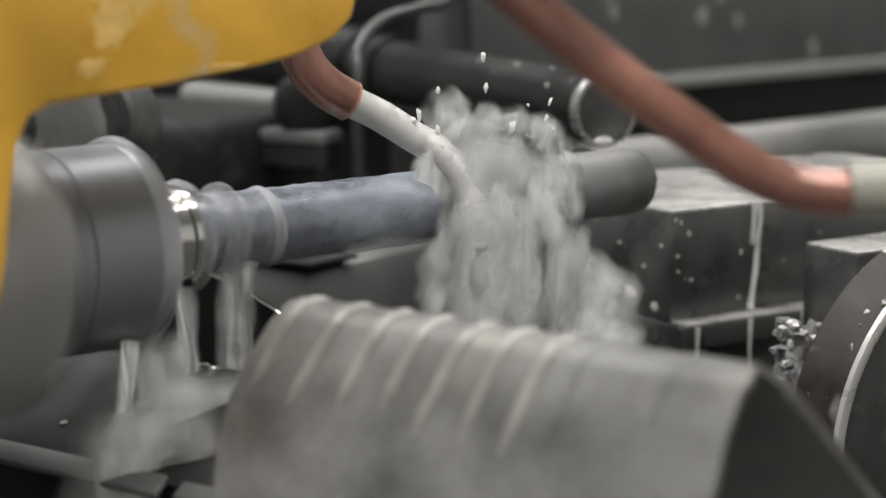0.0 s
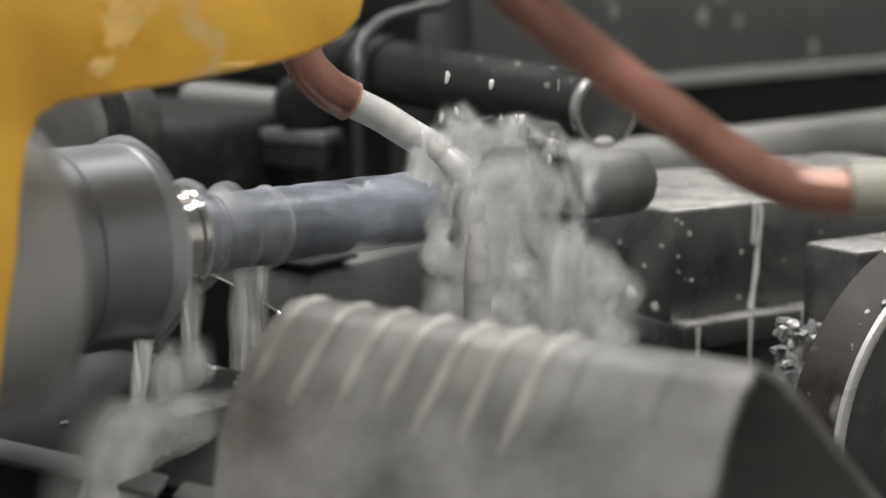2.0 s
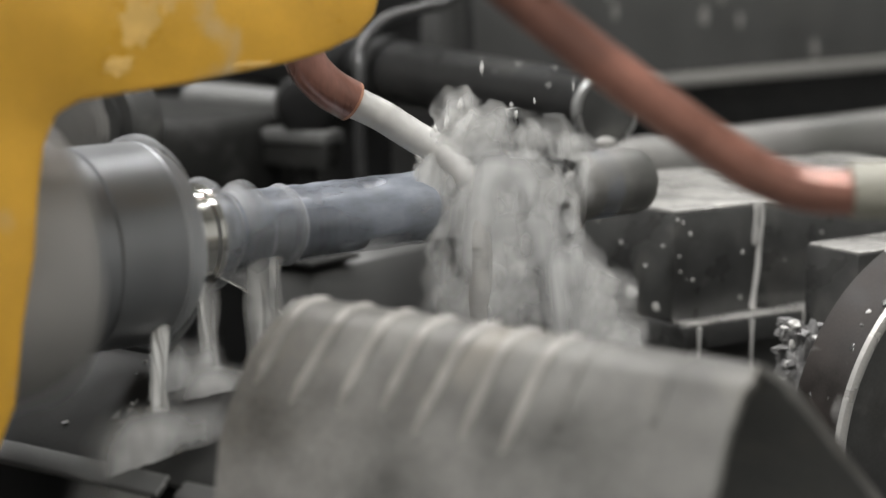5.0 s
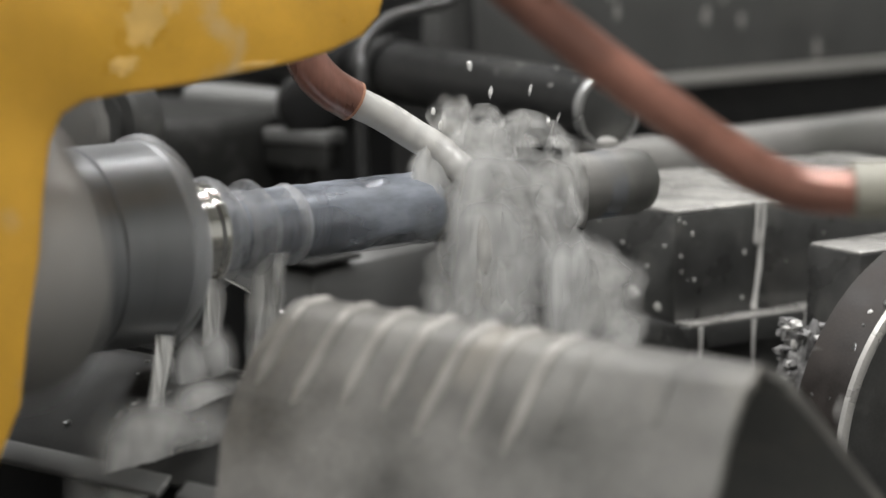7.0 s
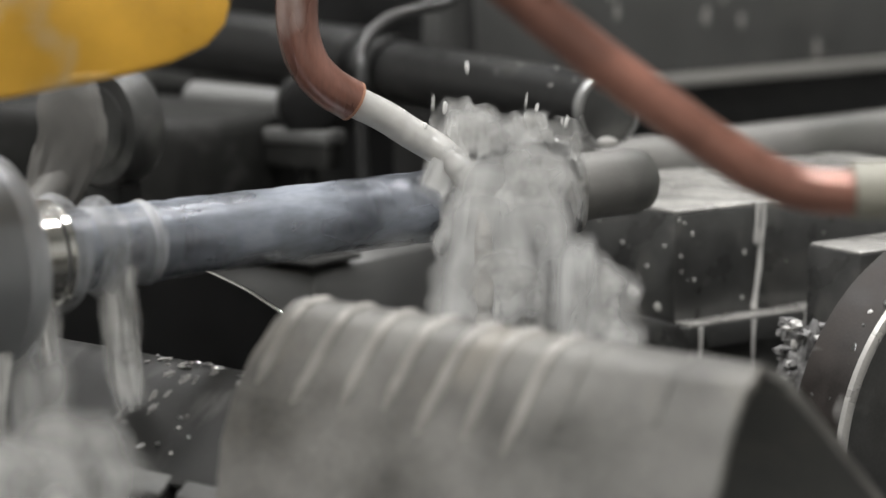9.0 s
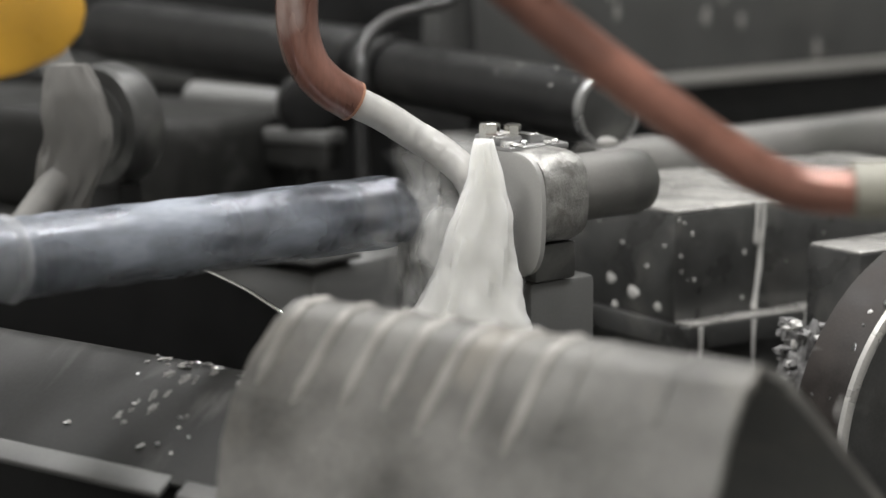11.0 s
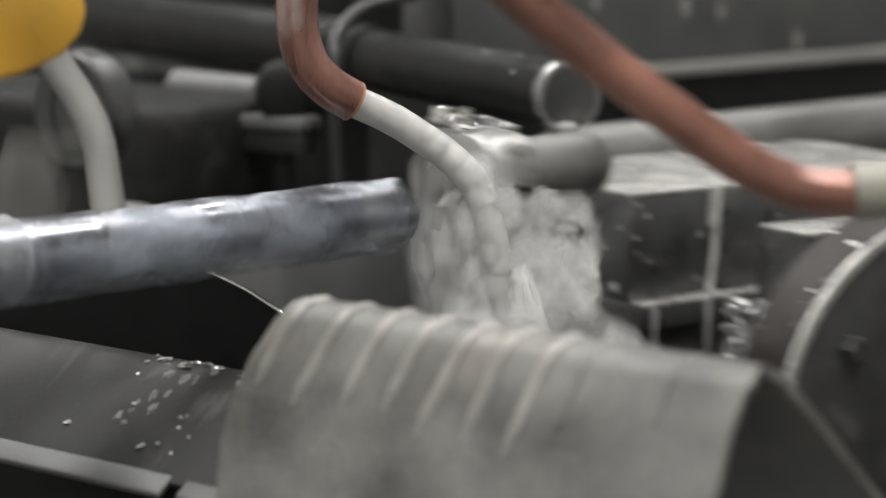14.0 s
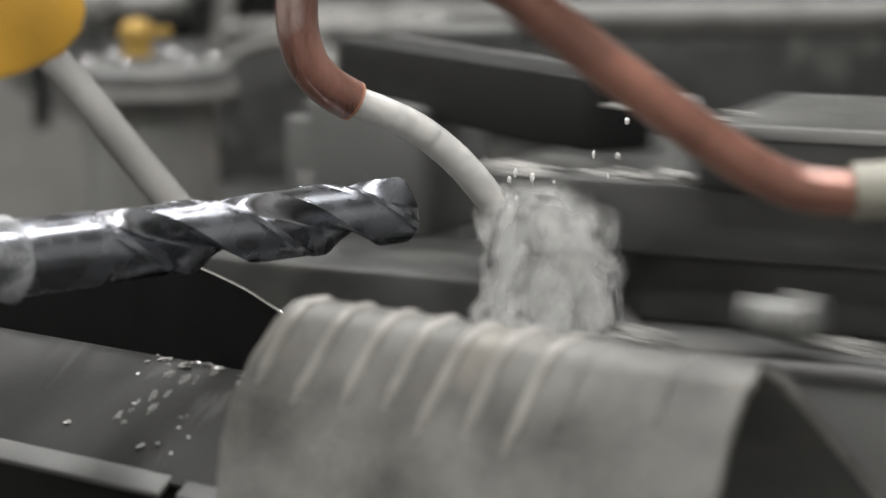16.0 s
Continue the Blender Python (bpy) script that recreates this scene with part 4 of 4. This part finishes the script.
def along(path, f):
    lens = [0.0]
    for a, b in zip(path, path[1:]):
        lens.append(lens[-1] + (b - a).length)
    d = f * lens[-1]
    for i in range(len(path) - 1):
        if d <= lens[i + 1] or i == len(path) - 2:
            u = (d - lens[i]) / max(1e-9, lens[i + 1] - lens[i])
            return path[i].lerp(path[i + 1], u), (path[i + 1] - path[i]).normalized()


JET = []
JET_N = 26


def jet():
    for i in range(JET_N):
        prof = [(-4.2, 0), (-4.1, 4.45), (-2.6, 4.58), (0, 4.6), (2.6, 4.58), (4.1, 4.45), (4.2, 0)]
        b = lathe(prof, 28)
        for v in b.verts:
            v.co *= 1 + 0.012 * noise.noise(v.co * 260 + Vector((i * 3.3, 0, 0)))
        ob = part("coolant_jet", b, M_COOLANT)
        tagged(ob, "piece of the milky white coolant jet from the copper pipe", "coolant jet", "pieces of the coolant jet")
        JET.append(ob)


jet()

SHEETS = []


def pour_mesh(profile, h, lean, seed, deep=0.5, steps=40, rows=46, bend=0.0):
    """A solid falling column of liquid: half-widths from top to foot in mm, h high, with folds running down it."""
    b = bmesh.new()
    rings = []
    fs = [k / (len(profile) - 1) for k in range(len(profile))]
    for r in range(rows + 1):
        f = r / rows
        w = float(np.interp(f, fs, profile))
        ring = []
        for k in range(steps):
            a = 2 * math.pi * k / steps
            c, d = math.cos(a), math.sin(a)
            fold = 1 + 0.24 * noise.noise(Vector((c * 2.2 + seed, d * 2.2, f * 3.0))) + 0.14 * noise.noise(Vector((c * 6, d * 6 + seed, f * 5.4))) + 0.06 * noise.noise(Vector((c * 13, d * 13 + seed, f * 14.0)))
            wob = 1.8 * noise.noise(Vector((seed * 3.1, 0.5, f * 5.0)))
            ring.append(b.verts.new(((c * w * fold + lean * f + bend * math.sin(math.pi * f) + wob) * 0.001, d * (w * deep + 0.8) * fold * 0.001, -f * h * 0.001)))
        rings.append(ring)
    for p, q in zip(rings, rings[1:]):
        for k in range(steps):
            j = (k + 1) % steps
            b.faces.new((p[k], p[j], q[j], q[k]))
    b.faces.new(rings[0])
    b.faces.new(rings[-1])
    return b


def sheets():
    shapes = ((12, 44, 62), (24, 30, 50), (22, 36, 46), (24, 22, 56), (30, 26, 40), (22, 34, 44), (14, 18, 52), (32, 24, 30), (18, 30, 34), (30, 40, 36))
    for k, (w0, w1, h) in enumerate(shapes):
        if k == 0:
            ob = part("coolant_sheet", pour_mesh((2.6, 4.4, 6.4, 8.4, 9.6, 11.2, 13.4, 16.2, 18.6, 19.5), 66, -6.0, 5), M_SOLID_POUR)
        else:
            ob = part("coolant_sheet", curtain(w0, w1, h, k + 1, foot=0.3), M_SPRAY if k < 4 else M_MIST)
        SHEETS.append(tagged(ob, "falling wavy sheet of milky coolant", "coolant splash", "coolant sheets"))


sheets()

# half-width and half-height of each burst, and its place while the drill is in the hole
CLUMPS = [(6, 7, 4, 655, -77), (6, 7, 14, 656, -81), (10, 9, 24, 658, -86), (8, 13, 31, 657, -92), (11, 13, 15, 652, -92), (10, 16, 24, 652, -106), (10, 14, 11, 648, -106), (13, 18, 31, 648, -124),
          (9, 13, 7, 645, -124), (12, 14, 17, 644, -126), (12, 16, 44, 648, -131), (8, 9, 9, 652, -84), (12, 14, 22, 647, -100), (10, 12, 28, 654, -98), (8, 8, 23, 655, -84)]
LUMPS = []


def lumps():
    for k, (w, h, *_) in enumerate(CLUMPS):
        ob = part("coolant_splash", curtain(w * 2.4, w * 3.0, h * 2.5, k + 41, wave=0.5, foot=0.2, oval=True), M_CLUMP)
        ob.data.transform(Matrix.Translation((0, 0, h * 0.00125)))
        LUMPS.append(tagged(ob, "torn burst of milky coolant splashing off the workpiece", "coolant splash", "splashes at the hole"))


lumps()

STREAMS = []


def streams():
    for k, (w0, w1, h) in enumerate(((6, 5, 36), (7, 6, 44), (15, 9, 42), (36, 66, 44), (32, 54, 42), (16, 30, 44))):
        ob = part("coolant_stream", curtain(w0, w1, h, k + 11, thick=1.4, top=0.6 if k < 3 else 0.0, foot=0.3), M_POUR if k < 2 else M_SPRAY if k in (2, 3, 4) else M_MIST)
        STREAMS.append(tagged(ob, "thin stream of coolant falling from the spinning chuck", "coolant stream", "coolant streams"))


streams()

DROPS = []


def drops():
    for k in range(18):
        s = random.uniform(0.3, 0.8)
        ob = part("coolant_drop", lump((s, s, s * random.uniform(1.2, 3.0)), 400 + k, 0.5, 2), M_COOLANT)
        DROPS.append(tagged(ob, "flying drop of milky coolant", "coolant drop", "coolant drops"))
    for k in range(7):
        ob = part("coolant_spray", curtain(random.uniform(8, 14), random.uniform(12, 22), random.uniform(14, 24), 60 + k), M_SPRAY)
        DROPS.append(tagged(ob, "torn burst of coolant spray at the hole", "coolant splash", "coolant bursts"))


drops()


FAR_A = smooth_path([mm(-131, 760, -66), mm(-127, 758, -76), mm(-122, 754, -88), mm(-122, 748, -100), mm(-132, 736, -116), mm(-142, 726, -130)], 8)
FAR_B = smooth_path([mm(-133, 760, -66), mm(-129, 759, -71), mm(-119, 754, -81), mm(-107, 745, -94), mm(-96, 736, -105), mm(-80, 723, -121)], 8)
FAR = []


def second_jet():
    j = thing("far_nozzle_pipe", Matrix.Translation(mm(0, 0, 0)), "copper coolant pipe of the neighbouring station", "coolant pipe")
    part("tube", sweep(smooth_path([Vector(p) * 0.001 for p in ((-126, 760, -58), (-140, 762, -44), (-200, 765, -20), (-320, 700, -20), (-330, 660, -216))], 8), 6, 20), M_COPPER, j)
    for i in range(16):
        ob = part("far_coolant_jet", lathe([(-4.4, 0), (-4.2, 5.4), (0, 5.7), (4.2, 5.4), (4.4, 0)], 24), M_FAR)
        FAR.append(tagged(ob, "piece of the pale coolant jet behind the drill", "coolant jet", "pieces of the far coolant jet"))


second_jet()

far_pour = tagged(part("far_coolant_pour", pour_mesh((6, 10, 11, 11, 10.5, 10, 10, 11), 62, -14, 9, 0.3, bend=6.0), M_FAR), "pale coolant pouring over the neighbouring workpiece", "coolant splash")
flung = tagged(part("flung_coolant_ribbon", sweep(smooth_path([Vector(p) * 0.001 for p in ((-4, 0, 24), (0, 0, 22), (3, 1, 14), (4, 1, 4), (5, 0, -6), (11, 0, -14))], 6), 2.4, 12), M_FLING),
               "ribbon of coolant flung off the turning table", "coolant splash")


# ---------------------------------------------------------------- what moves
def motions():
    # feed of the drilling unit, mm along its axle
    feed = [(0, 2.2), (1, 3.4), (2, 4.8), (3, 6.3), (4, 7.6), (5.2, 9.4), (6.5, 11.3), (6.8, 11.5), (7.0, 10.0), (7.25, 4.4), (7.5, -2.0), (8, -14.2), (8.5, -26.2), (9, -37.0), (9.2, -41.4),
            (9.8, -58.0), (10.4, -70.5), (10.8, -76.0), (11.1, -77.0), (13, -77.0), (16, -77.0)]
    walk(unit, [(t, UNIT @ Matrix.Translation((s * 0.001, 0, 0))) for t, s in feed])
    drain = [(0, 0), (13.9, 0), (14.1, 12), (14.4, 96), (16, 98)]
    both = sorted({t for t, _ in feed} | {t for t, _ in drain})
    walk(film_on_drill, [(t, Matrix.Translation((0, 0, -0.001 * np.interp(t, [a for a, _ in drain], [a for _, a in drain]))) @ UNIT
                          @ Matrix.Translation((0.001 * np.interp(t, [a for a, _ in feed], [a for _, a in feed]), 0, 0))) for t in both])
    # spin
    rows, a = [], 20.0
    for k in range(0, 481):
        t = k / 30
        rows.append((t, pose(0, 0, 0, a, 0, 0)))
        a += 76 * (1 if t < 14.2 else max(0.0, (15.0 - t) / 0.8) ** 1.3)
    walk(nose, [(t, m) for t, m in rows])
    # the table lifts, then turns to the next station
    turn = [(0, 0, 0), (13.1, 0, 0), (13.25, 0.8, 0), (13.4, 2.3, 0), (13.6, 2.5, 0), (13.8, 2.5, 0.25), (14.0, 2.5, 1.0), (14.15, 2.5, 2.7), (14.3, 2.5, 5.0), (14.5, 2.5, 7.6), (14.7, 2.5, 9.7),
            (15.0, 2.5, 13.2), (15.2, 2.5, 16.2), (15.4, 2.5, 19.7), (15.7, 2.5, 25.7), (16.0, 2.5, 32.0)]
    for ob in RIDERS:
        base = ob.matrix_basis.copy()
        walk(ob, [(t, Matrix.Translation(AXIS + Vector((0, 0, up * 0.001))) @ Matrix.Rotation(radians(-d), 4, "Z") @ Matrix.Translation(-AXIS) @ base) for t, up, d in turn])
    # coolant jet: against the workpiece, then falling free
    rnd = random.Random(5)
    free = [(0, 0), (13.7, 0), (13.95, 0.15), (14.15, 0.6), (14.3, 1), (15.7, 1), (15.9, 0.9), (16, 0.85)]
    times = sorted({round(0.4 * k, 2) for k in range(41)} | {13.7, 13.95, 14.15, 14.3, 15.7, 15.9})
    for i, ob in enumerate(JET):
        rows = []
        f = (i + 0.5) / JET_N
        for t in times:
            g = np.interp(t, [x for x, _ in free], [x for _, x in free])
            pa, ta = along(JET_A, f)
            pb, tb = along(JET_B, f)
            p, d = pa.lerp(pb, g), ta.lerp(tb, g).normalized()
            p = p + Vector((rnd.uniform(-1, 1), rnd.uniform(-1, 1), rnd.uniform(-1, 1))) * 0.00025 * f
            rows.append((t, Matrix.Translation(p) @ d.to_track_quat("X", "Z").to_matrix().to_4x4()))
        walk(ob, rows)
    swing = [(0, 0), (13.6, 0), (14.3, 1), (16, 1)]
    for i, ob in enumerate(FAR):
        rows = []
        for t in (0, 3, 6, 9, 11.5, 13.6, 13.8, 14.0, 14.2, 14.3, 15, 16):
            g = np.interp(t, [x for x, _ in swing], [x for _, x in swing])
            pa, ta = along(FAR_A, (i + 0.5) / 16)
            pb, tb = along(FAR_B, (i + 0.5) / 16)
            rows.append((t, Matrix.Translation(pa.lerp(pb, g)) @ ta.lerp(tb, g).normalized().to_track_quat("X", "Z").to_matrix().to_4x4()))
        walk(ob, rows)
    # sheets of coolant below the hole: wide while drilling, narrow after, swept off as the piece leaves
    wide = [(17, 658, -92, 0), (24, 649, -86, 10), (12, 648, -90, -14), (29, 651, -84, 20), (18, 646, -80, 6), (13, 645, -92, 0), (38, 642, -104, 16), (15, 658, -82, -6), (22, 656, -80, 0), (22, 646, -98, 4)]
    calm = [(13, 645, -81, 0), (2, 656, -84, 6), (-2, 656, -94, -8), (14, 657, -112, 12), (3, 657, -78, 0), (3, 656, -88, 0), (14, 657, -118, 10), (-1, 656, -82, 0), (0, 655, -100, 0), (4, 655, -96, 4)]
    gone = [(38, 650, -170, 0), (34, 658, -112, 10), (14, 666, -112, -14), (44, 664, -118, 20), (2, 669, -98, 6), (36, 664, -104, 0), (52, 666, -114, 16), (18, 670, -90, -6), (44, 662, -110, 0), (10, 668, -98, 4)]
    last = [(30, 650, -170, 0), (32, 650, -98, 10), (24, 652, -102, -14), (38, 652, -108, 20), (28, 656, -94, 6), (34, 648, -112, 0), (46, 648, -120, 16), (30, 654, -96, -6), (26, 650, -100, 0), (36, 648, -114, 4)]
    for i, ob in enumerate(SHEETS):
        rows = []
        sway = [[rnd.uniform(-1, 1) for _ in range(6)] for _ in range(82)]
        for k in range(-1, 481):
            t = min(16.0, max(0.0, (k + 0.5) / 30))
            keys = [0, 9.0, 10.6, 13.8, 14.3, 15.0, 15.2, 15.6, 15.8, 16.0]
            low = (gone[i][0], gone[i][1], gone[i][2] - 60, gone[i][3])
            vals = [wide[i], wide[i], calm[i], calm[i], gone[i], gone[i], low, low, last[i], last[i]]
            x, y, z, a = (np.interp(t, keys, [v[c] for v in vals]) for c in range(4))
            w = 1.0 if t < 9.5 else 0.4
            n0 = int(t / 0.2)
            sx, sz, r0, r1, r2, shake = (sway[n0][c] + (sway[n0 + 1][c] - sway[n0][c]) * (t / 0.2 - n0) for c in range(6))
            # the sheets tremble as they fall, faster than the eye can follow
            f = (1 if k % 2 else -1) * (0.15 if i == 0 else 0.5)
            rows.append((t, Matrix.Translation(mm(x + sx * 2.5 * w + 1.8 * f * (-1 if i % 2 else 1), y, z + sz * 4 * w + f * 3.6)) @ pose(0, 0, 0, r0 * 6 * w, r1 * 7 * w + 2 * f, a + r2 * 10 * w)))
        walk(ob, rows)
    # lumps thrown about at the hole; they sink away when the drill is out, and come back as the next pieces pass
    for i, ob in enumerate(LUMPS):
        x, y, z = CLUMPS[i][2:]
        rows, sway = [], [[rnd.uniform(-1, 1) for _ in range(4)] for _ in range(165)]
        for k in range(-1, 481):
            t = min(16.0, max(0.0, (k + 0.5) / 30))
            n0 = int(t / 0.1)
            away = np.interp(t, [0, 9.1, 10.0, 13.85, 14.0, 14.2, 14.4, 15.68, 15.82, 16], [0, 0, 80, 80, 22, 22, 80, 80, 10, 24])
            side = np.interp(t, [0, 9.0, 13.9, 14.3, 15.6, 16], [0, 0, 0, 18, 16, 12])
            a, c, d, e = (sway[n0][j] + (sway[n0 + 1][j] - sway[n0][j]) * (t / 0.1 - n0) for j in range(4))
            q = 1.6 if k % 2 else -1.6
            low = z < -100
            rows.append((t, Matrix.Translation(mm(x + side + a * (3.0 if low else 2.0) + 0.5 * q, y, z - away + c * (3.0 if low else 3.5) + q)) @ pose(0, 0, 0, d * 12, e * 18, 14 * math.sin(t * 7 + i))))
        walk(ob, rows)
    walk(far_pour, [(t, Matrix.Translation(mm(-122 + x, 742, -69 + z)) @ pose(0, 0, 0, 0, 3 * math.sin(t * 5), 0)) for t, x, z in
                    [(0.4 * k, 0.6 * math.sin(k * 2.1), 0.8 * math.sin(k * 1.3)) for k in range(34)] + [(13.7, 0, 0), (13.95, -6, -6), (14.15, -30, -80), (16.0, -30, -110)]])
    walk(flung, [(t, Matrix.Translation(mm(x, 700, z)) @ pose(0, 0, 0, 0, a, 0)) for t, x, z, a in
                 ((0, 62, -190, -60), (14.1, 62, -190, -60), (14.25, 66, -124, -50), (14.4, 82, -78, -25), (14.5, 93, -73, -8), (14.6, 108, -84, 20), (14.8, 130, -190, 40), (16.0, 130, -190, 40))])
    # streams under the chuck, carried back with it, then draining into the tray
    spots = [(18, -18, -20), (37, -12, -10), (60, -8, -6), (12, -34, -32), (32, -30, -31), (30, -18, -22)]
    for i, ob in enumerate(STREAMS):
        rows = []
        for k in range(81):
            t = k * 0.2
            s = np.interp(t, [x for x, _ in feed], [x for _, x in feed])
            x, y, z = spots[i]
            fall = np.interp(t, [0, 9.3, 10.3, 16], [0, 0, 90, 90])
            m = UNIT @ Matrix.Translation(Vector((x + s + rnd.uniform(-2, 2), y, z - fall + rnd.uniform(-3, 3))) * 0.001) @ pose(0, 0, 0, 0, rnd.uniform(-4, 4), -39 + rnd.uniform(-10, 10))
            rows.append((t, m))
        walk(ob, rows)
    # drops thrown up at the hole
    for i, ob in enumerate(DROPS):
        burst = i >= 18
        rows, t = [], 0.0
        x0, z0 = rnd.uniform(-4, 36), rnd.uniform(-96, -82)
        t -= rnd.uniform(0, 0.4)
        while t < 16.0:
            life = rnd.uniform(0.35, 0.6)
            vx, vz = rnd.uniform(-30, 40), rnd.uniform(30, 130) * (0.5 if burst else 1)
            calm_now = 9.4 < t < 15.8 or (burst and t > 9.4)
            for f in (0.0, 0.25, 0.5, 0.75):
                tt = t + f * life
                if tt < 0 or tt > 16:
                    continue
                h = 4 * f * (1 - f)
                up = vz * 0.18 * h * (0.12 if calm_now else 1)
                side = vx * f * 0.4 * (0.1 if calm_now else 1)
                down = -14 if calm_now else 0
                shift = np.interp(tt, [0, 13.8, 14.3, 15.7, 16], [0, 0, 26, 26, 20])
                rows.append((tt, Matrix.Translation(mm(x0 * (0.35 if calm_now else 1) + side + shift, 650 + (i % 5) * 2, z0 + up + down - (110 if 14.0 < tt < 15.75 else 0))) @ pose(0, 0, 0, 0, side * 2, 0)))
            t += life
        if rows[0][0] > 0:
            rows.insert(0, (0.0, rows[0][1]))
        rows.append((16.0, rows[-1][1])) if rows[-1][0] < 15.99 else None
        walk(ob, rows)


motions()
